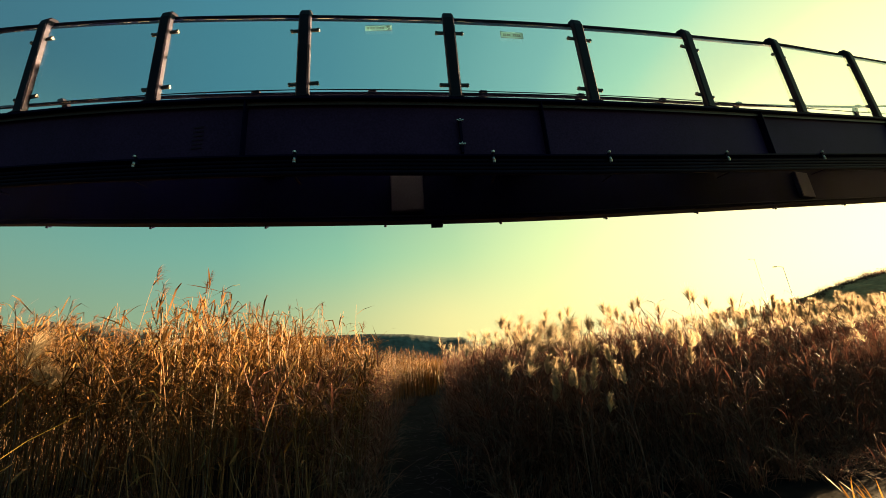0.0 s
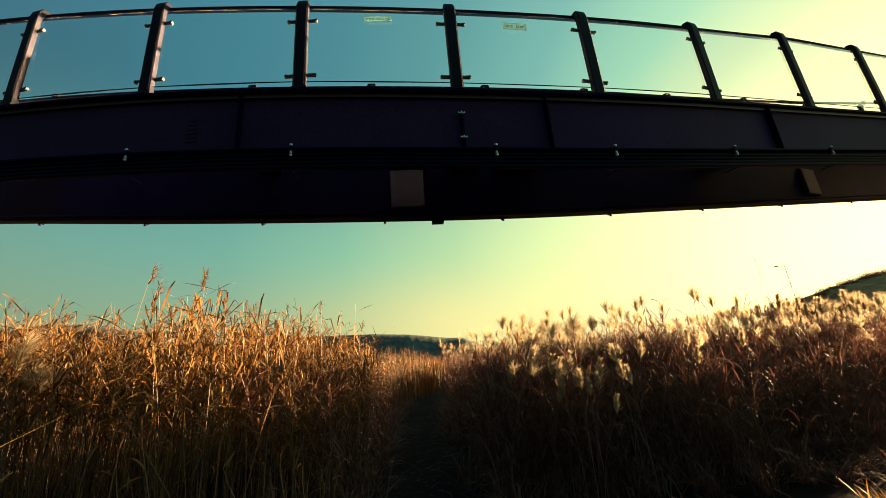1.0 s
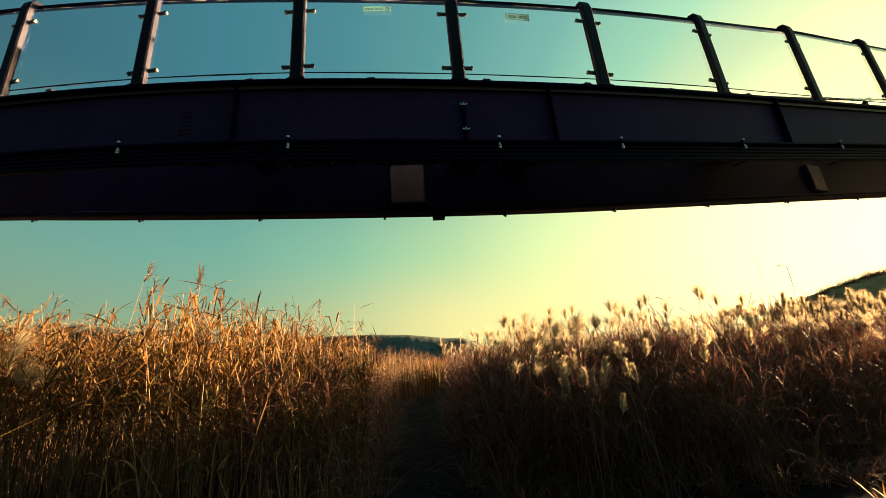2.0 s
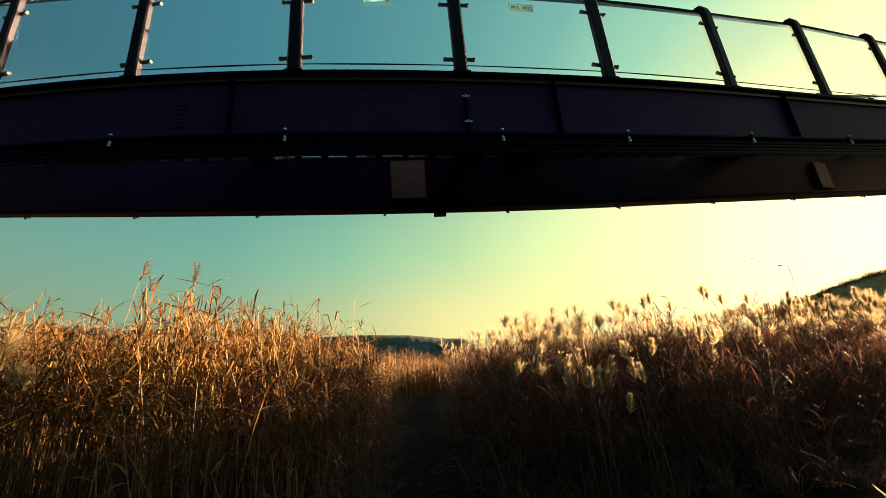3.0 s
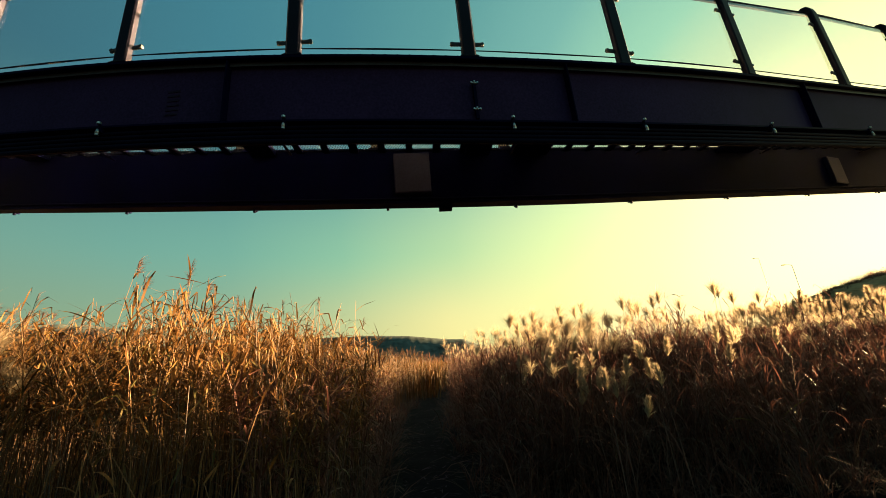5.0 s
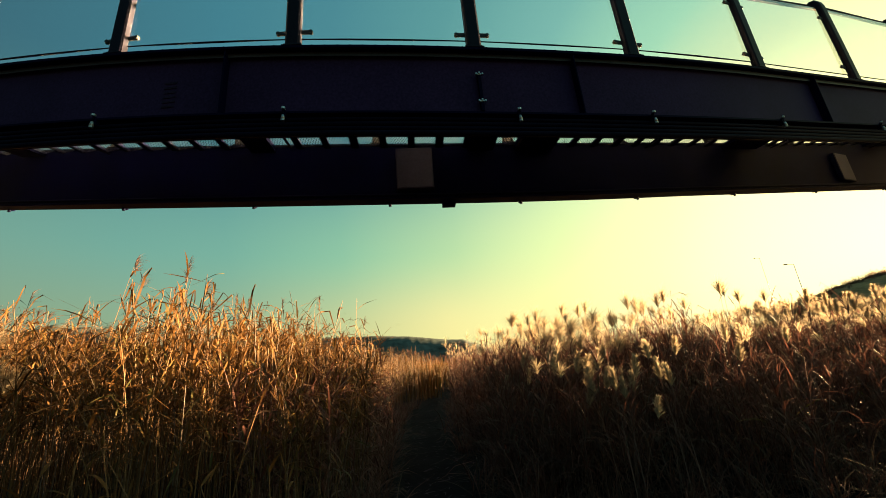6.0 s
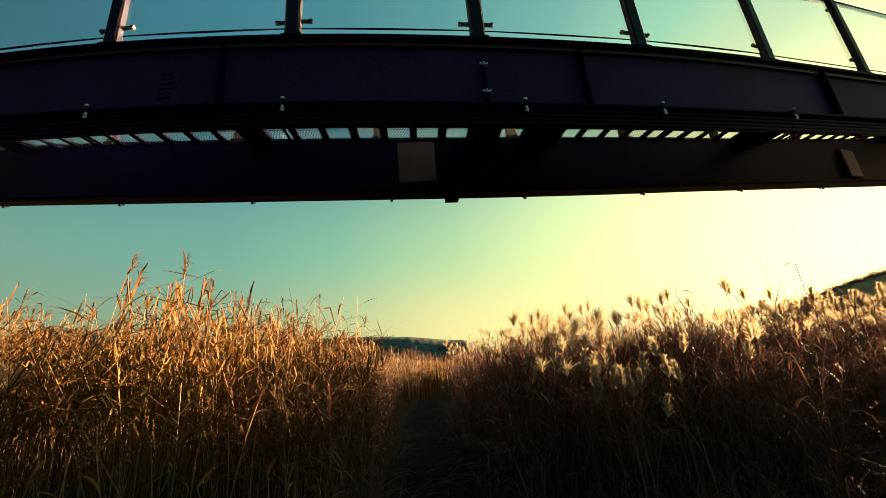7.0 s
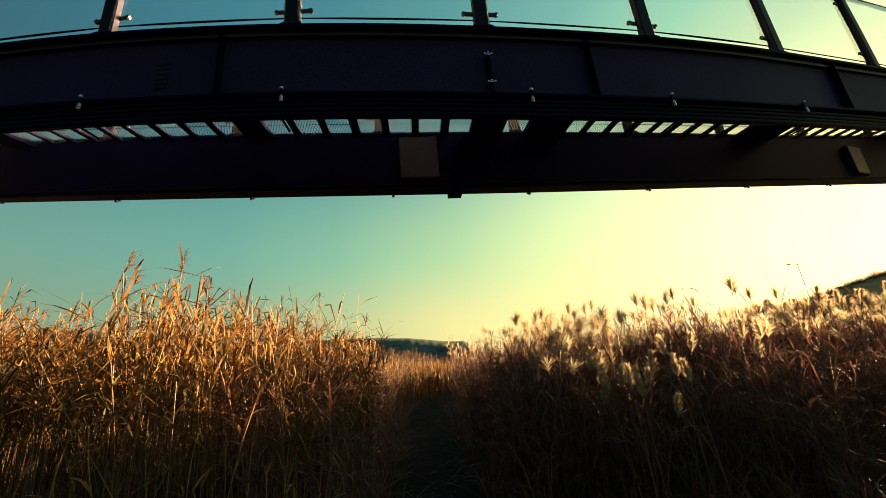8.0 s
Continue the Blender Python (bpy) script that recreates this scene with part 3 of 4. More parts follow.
def reed(h, leaves, head, n=6, fine=True, low=0.40):
    """Common reed, dry: a jointed stem with long, often snapped leaves, and a drooping head on some."""
    pl = Plant()
    a = rng.uniform(0, 6.28)
    mid = lean_line(h, rng.uniform(0.05, 0.45) if rng.random() < 0.8 else rng.uniform(0.5, 1.0), a, n)
    pl.stem(mid, np.linspace(0.0085, 0.0030, n), 0)
    for i in range(leaves):
        u = rng.uniform(low, 0.99) ** 0.85
        root = np.array([np.interp(u, np.linspace(0, 1, n), mid[:, k]) for k in range(3)])
        chance = rng.random()
        if fine and chance < 0.45:
            blade(pl, root, rng.uniform(0, 6.28), rng.uniform(0.5, 1.35), rng.uniform(0.26, 0.60), rng.uniform(0.013, 0.028), rng.uniform(1.3, 2.9), 1, 6, rng.uniform(-1.4, 1.4), rng.uniform(0.15, 0.6))
        elif fine and chance < 0.65:
            blade(pl, root, rng.uniform(0, 6.28), rng.uniform(-1.3, -0.3), rng.uniform(0.20, 0.42), rng.uniform(0.013, 0.026), rng.uniform(-0.2, 0.5), 1, 5, rng.uniform(-1.6, 1.6))
        else:
            blade(pl, root, rng.uniform(0, 6.28), rng.uniform(0.2, 1.2), rng.uniform(0.25, 0.60), rng.uniform(0.011, 0.024), rng.uniform(0.15, 1.8), 1, 5 if fine else 3, rng.uniform(-1.4, 1.4))
    if head:
        top, way = mid[-1], rng.uniform(0, 6.28)
        for i in range(22 if fine else 8):
            u = rng.uniform(-0.12, 0.02)
            blade(pl, top + (0, 0, u), way + rng.normal(0, 0.6), rng.uniform(0.7, 1.4), rng.uniform(0.07, 0.16), rng.uniform(0.005, 0.010), rng.uniform(1.0, 2.6), 2, 3)
    return pl.arrays()


def feather(pl, root, way, length, width, bend, mat, n=5):
    """One soft strand: it sets out along way and is bent over by the wind and its weight."""
    u = np.linspace(0, 1, n)[:, None]
    way = np.asarray(way, float) / np.linalg.norm(way)
    mid = np.asarray(root) + length * (u * way + 0.5 * u * u * np.array((0.75 * bend, 0.12 * bend, -0.55 * bend)))
    w = width / 2 * np.clip(np.minimum(u * 5 + 0.4, (1 - u) * 1.6 + 0.12), 0, 1)
    a = rng.uniform(0, 3.14)
    pl.strip(mid, w * np.array((math.cos(a), math.sin(a), 0.15)), mat)


def plume_on(pl, top, size, strands, mat, kind="brush"):
    """A feathery head. brush: a fan open to the sky; fluff: a wide soft mop; pod: closed, with short overlapping tufts."""
    for i in range(strands):
        turn = rng.uniform(0, 6.28)
        if kind == "pod":
            u = rng.random()
            side = 0.25 + 0.60 * rng.random()
            root = top + np.array((0.16 * size * u * u, 0, size * (0.80 * u - 0.1)))
            feather(pl, root, (math.cos(turn) * side, math.sin(turn) * side, 1), size * (0.50 - 0.22 * u) * rng.uniform(0.7, 1.1), rng.uniform(0.006, 0.012), rng.uniform(0.3, 1.1), mat, 5)
        else:
            flare = abs(rng.normal(0, 0.42 if kind == "brush" else 0.75))
            root = top + np.array((0, 0, size * (0.30 * rng.random() - 0.08)))
            feather(pl, root, (math.cos(turn) * flare, math.sin(turn) * flare, 1), size * rng.uniform(0.5, 0.95), rng.uniform(0.003, 0.007), rng.uniform(0.3, 1.3) if kind == "brush" else rng.uniform(0.5, 1.9), mat, 5)


def silver_grass(h, leaves, head, n=6, fine=True):
    """Silver grass, dry: arching blades from the base and along the stem, and a cream plume on some."""
    pl = Plant()
    a = rng.uniform(0, 6.28)
    mid = lean_line(h, rng.uniform(0.1, 0.5), a, n)
    pl.stem(mid, np.linspace(0.0050, 0.0022, n), 0)
    for i in range(leaves):
        u = rng.uniform(0.05, 0.88)
        root = np.array([np.interp(u, np.linspace(0, 1, n), mid[:, k]) for k in range(3)])
        blade(pl, root, rng.uniform(0, 6.28), rng.uniform(0.9, 1.4), rng.uniform(0.45, 0.95) * (1.15 - 0.75 * u), rng.uniform(0.008, 0.016), rng.uniform(1.0, 2.9), 1, 6 if fine else 3, rng.uniform(-0.8, 0.8))
    if head:
        plume_on(pl, mid[-1], rng.uniform(0.26, 0.36), 70 if fine else 24, 2, "fluff" if rng.random() < 0.5 else "brush")
    return pl.arrays()


def joined(name, mats, kinds, spots, label, category, parent=None):
    """Many plants in one mesh. spots: rows of x, y, kind, turn, scale, rise and, off the flat ground, the height of the foot."""
    P, Q, M, base = [], [], [], 0
    for x, y, k, turn, sc, zs, *foot in spots:
        p, q, m = kinds[int(k)]
        c, s = math.cos(turn), math.sin(turn)
        w = np.empty_like(p)
        w[:, 0] = (p[:, 0] * c - p[:, 1] * s) * sc + x
        w[:, 1] = (p[:, 0] * s + p[:, 1] * c) * sc + y
        w[:, 2] = p[:, 2] * zs - 0.03 + sum(foot)
        P.append(w)
        Q.append(q + base)
        M.append(m)
        base += len(p)
    P, Q, M = np.concatenate(P), np.concatenate(Q), np.concatenate(M)
    me = bpy.data.meshes.new(name)
    me.vertices.add(len(P))
    me.vertices.foreach_set("co", P.astype(np.float32).ravel())
    me.loops.add(Q.size)
    me.loops.foreach_set("vertex_index", Q.astype(np.int32).ravel())
    me.polygons.add(len(Q))
    me.polygons.foreach_set("loop_start", np.arange(0, Q.size, 4, dtype=np.int32))
    me.polygons.foreach_set("material_index", M.astype(np.int32))
    me.update(calc_edges=True)
    for m in mats:
        me.materials.append(m)
    ob = new(name, me)
    if parent:
        ob.parent = parent
    return tagged(ob, label, category, kind="stuff")


def scatter(x0, x1, y0, y1, density, keep, kinds, height):
    """Rows for joined(): chance places in a field that keep(x, y) lets grow, with height(x, y) as their scale."""
    n = int((x1 - x0) * (y1 - y0) * density)
    xs, ys = rng.uniform(x0, x1, n), rng.uniform(y0, y1, n)
    rows = []
    for x, y in zip(xs, ys):
        if keep(x, y):
            h = min(height(x, y) * rng.normal(1, 0.09), 1.08)
            rows.append((x, y, rng.integers(kinds), rng.uniform(0, 6.28), 0.6 + 0.4 * h, h))
    return rows


def wave(x, y, f, seed):
    return noise.noise(Vector((x * f, y * f, seed)))


def left_edge(y):
    return trail_mid(y) - 0.98 - 0.25 * wave(0, y, 0.5, 3)


def right_edge(y):
    return trail_mid(y) + 1.00 + 0.22 * wave(0, y, 0.6, 8)


def left_near(x):
    bay = min(1.0, max(0.0, (-x - 2.9) / 0.7))
    return 4.5 + 0.45 * wave(x, 0, 0.7, 1) + 1.5 * bay * bay * (3 - 2 * bay)


def right_near(x):
    return 5.15 + 0.35 * wave(x, 0, 0.7, 2) + 0.36 * max(0, x - 4.2)


def left_keep(x, y):
    return x < left_edge(y) and y > left_near(x) and x > -1.45 * y - 3 and wave(x, y, 0.9, 4) > -0.45 and (y > 8 or wave(x, y, 1.7, 6) > -0.08)


def right_keep(x, y):
    return x > right_edge(y) and y > right_near(x) and x < 1.55 * y + 1.5


def left_height(x, y):
    inward = 1.0 if y > 17 else min(1.0, max(0.0, left_edge(y) - x) / 2.2)
    front = 1.0 - 0.17 * min(1.0, max(0.0, 5.6 - y))
    hollow = 0.055 * math.exp(-(((x / y + 0.80) / 0.09) ** 2))
    return front * (0.73 + 0.22 * inward) - hollow + 0.16 * wave(x, y, 0.6, 11) + (0.024 * min(max(0, -x - 5), 8))


def right_height(x, y):
    inward = min(1.0, max(0.0, x - right_edge(y)) / 2.0)
    deep = min(1.0, max(0.0, y - right_near(x)) / 2.4)
    return (0.76 + 0.30 * deep) * (0.93 + 0.08 * inward) + 0.12 * wave(x, y, 0.45, 12)


REED_MATS, GRASS_MATS = (REED_STEM, REED_LEAF, REED_HEAD), (GRASS_STEM, GRASS_LEAF, PLUME)
reeds_fine = [reed(rng.uniform(2.30, 2.95), rng.integers(11, 17), i % 6 == 0) for i in range(32)]
reeds_mid = [reed(rng.uniform(2.2, 2.7), 6, i % 4 == 0, 4, False) for i in range(16)]
grass_fine = [silver_grass(rng.uniform(1.6, 2.15), rng.integers(14, 19), i % 14 == 0) for i in range(28)]
grass_mid = [silver_grass(rng.uniform(1.8, 2.3), 9, i % 6 == 0, 4, False) for i in range(16)]

reeds_bushy = [reed(rng.uniform(1.35, 2.0), rng.integers(16, 24), False, low=0.08) for i in range(14)]
margin = scatter(-4.0, 0.5, 4.8, 14, 16, lambda x, y: left_edge(y) - 1.1 < x < left_edge(y) + 0.14 and y > left_near(x), 14, lambda x, y: 0.72 + 0.3 * min(1.0, max(0.0, left_edge(y) + 0.14 - x)))
joined("reed_margin", (GRASS_STEM, GRASS_LEAF, REED_HEAD), reeds_bushy, margin, "bushy low reeds leaning over the footpath", "reeds")
joined("reed_bed", REED_MATS, reeds_fine, scatter(-15, 0, 4, 9.5, 52, left_keep, 32, left_height), "dense bed of tall dry golden reeds", "reeds")
joined("reed_bed", REED_MATS, reeds_mid, scatter(-36, 3, 9.5, 24, 15, left_keep, 16, left_height), "dense bed of tall dry golden reeds", "reeds")
right_margin = scatter(-0.5, 5.0, 5.0, 13, 26, lambda x, y: right_edge(y) - 0.05 < x < right_edge(y) + 1.4 and y > right_near(x), 28, lambda x, y: 0.72 + 0.2 * min(1.0, max(0.0, x - right_edge(y))))
joined("silver_grass_margin", GRASS_MATS, grass_fine, right_margin, "dense low silver grass leaning over the footpath", "grass")
joined("silver_grass_bed", GRASS_MATS, grass_fine, scatter(0, 18, 4, 9.8, 36, right_keep, 28, right_height), "dense bed of dry brown silver grass with pale plumes", "grass")
joined("silver_grass_bed", GRASS_MATS, grass_mid, scatter(-1, 42, 9.8, 24, 27, right_keep, 16, right_height), "dense bed of dry brown silver grass with pale plumes", "grass")

crest = scatter(1.2, 6.5, 6.8, 9.8, 16, right_keep, 28, lambda x, y: 1.04 * right_height(x, y))
joined("silver_grass_bed", GRASS_MATS, grass_fine, crest, "dense crest of dry brown silver grass", "grass")
leafy = [reed(rng.uniform(2.2, 2.6), rng.integers(10, 15), i % 4 == 0) for i in range(12)]
mixed = scatter(2.5, 14, 6.5, 10.5, 3.2, lambda x, y: right_keep(x, y) and x > 0.52 * y, 12, lambda x, y: 0.93 * right_height(x, y))
joined("reed_clumps", (GRASS_STEM, GRASS_LEAF, PLUME), leafy, mixed, "leafy dry reeds standing among the silver grass", "reeds")


def far_clump(h, plumes):
    """A clump for the distance: upright blades of uneven height, some with plumes."""
    pl = Plant()
    for k in range(16):
        x, y = rng.normal(0, 0.28, 2)
        blade(pl, (x, y, h * rng.uniform(0.3, 0.55)), rng.uniform(0, 6.28), rng.uniform(1.2, 1.55), h * rng.uniform(0.35, 0.6), rng.uniform(0.02, 0.04), rng.uniform(0.2, 1.2), 1, 4)
        if k % 2 == 0:
            blade(pl, (x, y, 0), rng.uniform(0, 6.28), 1.52, h * 0.8, 0.06, 0.1, 1, 3)
    for k in range(plumes):
        x, y = rng.normal(0, 0.25, 2)
        for j in range(5):
            blade(pl, (x, y, h * rng.uniform(0.88, 0.98)), rng.uniform(0, 6.28), rng.uniform(1.0, 1.5), rng.uniform(0.18, 0.3), 0.025, rng.uniform(0.6, 1.6), 2, 3)
    return pl.arrays()


reeds_far = [far_clump(rng.uniform(2.3, 2.7), 1) for i in range(10)]
grass_far = [far_clump(rng.uniform(2.0, 2.35), 3) for i in range(10)]
joined("reed_bed", REED_MATS, reeds_far, scatter(-110, 30, 24, 75, 1.4, left_keep, 10, left_height), "distant bed of dry golden reeds", "reeds")
joined("silver_grass_bed", GRASS_MATS, grass_far, scatter(-6, 130, 24, 75, 1.4, right_keep, 10, right_height), "distant bed of dry silver grass", "grass")
horizon_left = scatter(-260, 60, 75, 190, 0.2, lambda x, y: x < 0.12 * y, 10, left_height)
horizon_right = scatter(0, 300, 75, 190, 0.2, lambda x, y: x > 0.10 * y, 10, right_height)
joined("reed_bed", REED_MATS, reeds_far, [(*r[:4], r[4] * 3, r[5]) for r in horizon_left], "distant bed of dry golden reeds", "reeds")
joined("silver_grass_bed", GRASS_MATS, grass_far, [(*r[:4], r[4] * 3, r[5]) for r in horizon_right], "distant bed of dry silver grass", "grass")

# ---- single plants that stand out ----
def plant_mesh(plant, mat):
    p, q, _ = plant.arrays()
    me = bpy.data.meshes.new("plant")
    me.from_pydata(p.tolist(), [], q.tolist())
    me.materials.append(mat)
    return me


def plant_part(name, plant, mat, parent, label=""):
    ob = new(name, plant_mesh(plant, mat))
    ob.data.name = name
    ob.parent = parent
    if label:
        tagged(ob, label)
    return ob


def tall_reed(x, y, h, lean, heading, leaves, head, label):
    """One reed that rises over its bed."""
    ob = thing("tall_reed", label, "reed", "tall reeds")
    n = 8
    mid = lean_line(h, lean, heading, n)
    pl = Plant()
    pl.stem(mid, np.linspace(0.008, 0.003, n), 0)
    plant_part("stem", pl, REED_STEM, ob)
    for i in range(leaves):
        u = 0.45 + 0.52 * (i + rng.uniform(0, 0.6)) / leaves
        root = np.array([np.interp(u, np.linspace(0, 1, n), mid[:, k]) for k in range(3)])
        pl = Plant()
        blade(pl, root, heading + rng.normal(0, 1.0), rng.uniform(0.0, 0.95), rng.uniform(0.26, 0.52), rng.uniform(0.016, 0.030), rng.uniform(0.3, 1.8), 0, 7, rng.uniform(-1.2, 1.2), rng.choice([0.0, 0.25, 0.45]))
        plant_part("leaf", pl, REED_LEAF, ob)
    if head:
        pl = Plant()
        for i in range(40):
            blade(pl, mid[-1] + (0, 0, rng.uniform(-0.2, 0.02)), heading + rng.normal(0, 0.5), rng.uniform(0.2, 1.2), rng.uniform(0.10, 0.22), rng.uniform(0.006, 0.011), rng.uniform(0.6, 1.9), 0, 4)
        plant_part("panicle", pl, REED_HEAD, ob, "drooping brown seed head")
    ob.location = (x, y, -0.03)
    return ob


for x, y, h, lean, heading, leaves, head in (
    (-5.0, 7.08, 3.75, 0.40, 0.0, 10, True), (-4.80, 7.0, 3.42, 0.36, 0.1, 10, True), (-4.95, 6.9, 3.15, 0.25, 2.6, 8, False), (-4.1, 7.0, 3.15, 0.35, 0.4, 8, False),
    (-3.55, 6.9, 3.15, 0.30, 5.8, 8, True), (-3.2, 7.1, 3.05, 0.35, 2.9, 7, False), (-2.75, 6.6, 2.80, 0.30, 0.2, 8, False), (-2.45, 6.9, 2.85, 0.3, 3.3, 7, True),
    (-1.95, 7.5, 2.88, 0.15, 1.0, 6, False), (-1.75, 7.6, 2.95, 0.10, 2.2, 6, True), (-1.22, 7.6, 2.92, 0.08, 0.5, 9, False), (-1.30, 7.4, 2.75, 0.12, 3.0, 6, False),
    (-9.0, 9.0, 3.75, 0.2, 0.3, 6, True), (-8.75, 8.8, 3.6, 0.2, 2.6, 6, True), (-8.5, 8.9, 3.45, 0.15, 0.9, 7, True), (-8.9, 8.6, 3.35, 0.2, 1.9, 7, True), (-8.2, 8.7, 3.3, 0.2, 0.4, 7, True),
    (-9.2, 9.2, 3.6, 0.3, 0.6, 6, True), (-8.1, 9.4, 3.4, 0.25, 0.2, 6, True), (-7.3, 9.0, 3.3, 0.2, 0.9, 7, True), (-6.6, 8.6, 3.2, 0.25, 2.0, 7, True),
):
    tall_reed(x, y, h, lean, heading, leaves, head, "tall dry reed with a drooping seed head" if head else "tall dry reed with broken pale leaves")


def bare_stalk(base, tip, kink, leaf_mat, label):
    """A broken stalk from base to tip; its end hangs over by kink."""
    ob = thing("broken_stalk", label, "reed", "broken stalks")
    base, tip = np.array(base, float), np.array(tip, float)
    u = np.linspace(0, 1, 7)[:, None]
    mid = (tip - base) * u + np.array((0.03, 0.02, 0)) * np.sin(u * 5)
    pl = Plant()
    pl.stem(mid, np.linspace(0.0070, 0.0036, 7), 0)
    plant_part("stem", pl, REED_STEM, ob)
    for k in range(2):
        pl = Plant()
        blade(pl, mid[-1 - 2 * k], rng.uniform(0, 6.28), rng.uniform(0.2, 1.0), kink * rng.uniform(0.7, 1.2), rng.uniform(0.016, 0.03), rng.uniform(0.4, 2.0), 0, 6, rng.uniform(-1, 1))
        plant_part("leaf", pl, leaf_mat, ob)
    ob.location = base


bare_stalk((-2.13, 4.55, -0.02), (-3.38, 4.6, 1.92), 0.3, REED_LEAF, "long pale reed stalk leaning over, its tip broken")
for i in range(17):
    x = -4.3 + 3.2 * (i + rng.uniform(-0.3, 0.3)) / 16
    y = rng.uniform(4.0, 4.5)
    h = rng.uniform(0.75, 1.40)
    bare_stalk((x, y, -0.02), (x + rng.normal(0, 0.22), y + rng.normal(0, 0.1), h), rng.uniform(0.2, 0.4), REED_LEAF, "bare pale reed stalk with a broken top")
for x, y, h in ((5.12, 5.9, 1.37), (5.9, 6.0, 1.15), (4.3, 5.4, 0.7), (3.3, 5.1, 0.75), (6.6, 6.2, 1.2)):
    bare_stalk((x + 0.1, y, -0.02), (x, y + 0.05, h), 0.32, GREEN_BLADE, "thin dry stalk with bright yellowed leaves")


def plumed_stalk(h, lean, size, strands, leaves, kind):
    """One silver grass stalk with its plume; copied about the bed."""
    ob = thing("silver_grass_stalk", "dry silver grass stalk with a feathery cream plume", "grass", "plumed stalks")
    n = 7
    mid = lean_line(h, lean, 0.0, n)
    pl = Plant()
    pl.stem(mid, np.linspace(0.0055, 0.0022, n), 0)
    plant_part("stem", pl, GRASS_STEM, ob)
    for i in range(leaves):
        u = rng.uniform(0.35, 0.85)
        root = np.array([np.interp(u, np.linspace(0, 1, n), mid[:, k]) for k in range(3)])
        pl = Plant()
        blade(pl, root, rng.uniform(0, 6.28), rng.uniform(0.9, 1.4), rng.uniform(0.4, 0.8), rng.uniform(0.009, 0.015), rng.uniform(1.0, 2.6), 0, 6, rng.uniform(-0.8, 0.8))
        plant_part("leaf", pl, GRASS_LEAF, ob)
    pl = Plant()
    plume_on(pl, mid[-1], size, strands, 0, kind)
    plant_part("plume", pl, PLUME, ob, "feathery cream plume")
    return ob


# stalk height, lean, plume size, strands, leaves, kind
BRUSH = [plumed_stalk(*row, "brush") for row in ((2.05, 0.30, 0.42, 170, 3), (2.30, 0.25, 0.46, 170, 3), (2.55, 0.30, 0.44, 170, 3))]
FLUFF = [plumed_stalk(*row, "fluff") for row in ((1.75, 0.30, 0.46, 240, 3), (2.00, 0.25, 0.50, 240, 3), (2.25, 0.30, 0.48, 240, 3))]
POD = [plumed_stalk(*row, "pod") for row in ((1.00, 0.30, 0.24, 190, 3), (1.20, 0.25, 0.26, 190, 4), (1.40, 0.30, 0.28, 200, 4), (1.65, 0.30, 0.28, 200, 4))]
BRUSH_H, FLUFF_H, POD_H = (2.05, 2.30, 2.55), (1.75, 2.00, 2.25), (1.00, 1.20, 1.40, 1.65)


def place_plume(kinds, heights, x, y, z, below):
    """A copy of the kind whose height suits best, with its plume's middle at (x, y, z)."""
    h = z - below
    k = min(range(len(heights)), key=lambda i: abs(heights[i] - h))
    turn = rng.normal(0.2, 0.6)
    mid = lean_line(heights[k], (0.3, 0.25, 0.3, 0.3)[k], turn, 3)[-1]
    copy_thing(kinds[k], Matrix.Translation((x - mid[0], y - mid[1], -0.03)) @ Matrix.Rotation(turn, 4, "Z") @ Matrix.Scale(h / heights[k], 4))


skyline = [(2.44, 9.0, 2.57), (3.05, 9.0, 2.67), (3.41, 9.0, 2.64), (3.79, 9.5, 2.76), (3.6, 8.0, 2.3), (3.98, 8.0, 2.62), (3.89, 7.6, 2.47), (4.15, 7.8, 2.46), (4.98, 8.6, 2.69), (5.13, 8.6, 2.78), (5.86, 9.0, 2.63), (5.94, 8.0, 2.79), (6.18, 8.2, 2.78), (6.64, 8.4, 2.64), (7.42, 8.6, 2.63)]
for x, y, z in skyline:
    place_plume(BRUSH, BRUSH_H, x, y, z, 0.16)
cluster = [(2.33, 10.0, 2.44), (2.36, 11.0, 2.7), (2.61, 9.0, 2.38), (2.52, 8.0, 2.18), (2.68, 7.8, 2.18), (2.38, 8.0, 2.06), (2.19, 7.0, 1.84), (2.19, 8.0, 1.91), (2.17, 7.2, 1.79), (1.98, 9.0, 1.99), (2.25, 9.0, 2.13), (2.49, 7.0, 1.87), (2.78, 6.8, 1.74), (3.04, 6.8, 1.81)]
for x, y, z in cluster:
    place_plume(FLUFF, FLUFF_H, x, y, z, 0.14)
    if x < 2.7:
        place_plume(FLUFF, FLUFF_H, x + rng.normal(0.1, 0.22), y + rng.normal(0, 0.3), z + rng.normal(0.0, 0.07), 0.14)
pods = [(1.47, 6.9, 1.6), (1.68, 6.1, 1.54), (1.76, 5.5, 1.56), (1.83, 5.4, 1.52), (1.98, 5.6, 1.51), (1.95, 5.0, 1.36), (1.76, 5.3, 1.39), (1.79, 5.2, 1.31), (1.99, 5.3, 1.37), (2.09, 5.1, 1.27), (2.25, 5.2, 1.32), (2.26, 5.1, 1.48), (2.59, 5.2, 1.44), (2.58, 5.0, 1.37), (2.68, 5.5, 1.66), (3.19, 5.7, 1.68), (2.24, 4.8, 1.09), (1.74, 5.2, 1.21), (1.18, 6.9, 1.33), (1.44, 6.5, 1.42), (2.06, 5.6, 1.58), (3.94, 5.6, 1.53), (4.13, 5.7, 1.77), (4.07, 5.9, 1.79), (4.95, 5.9, 1.71)]
for x, y, z in pods:
    place_plume(POD, POD_H, x, y, z, 0.10)
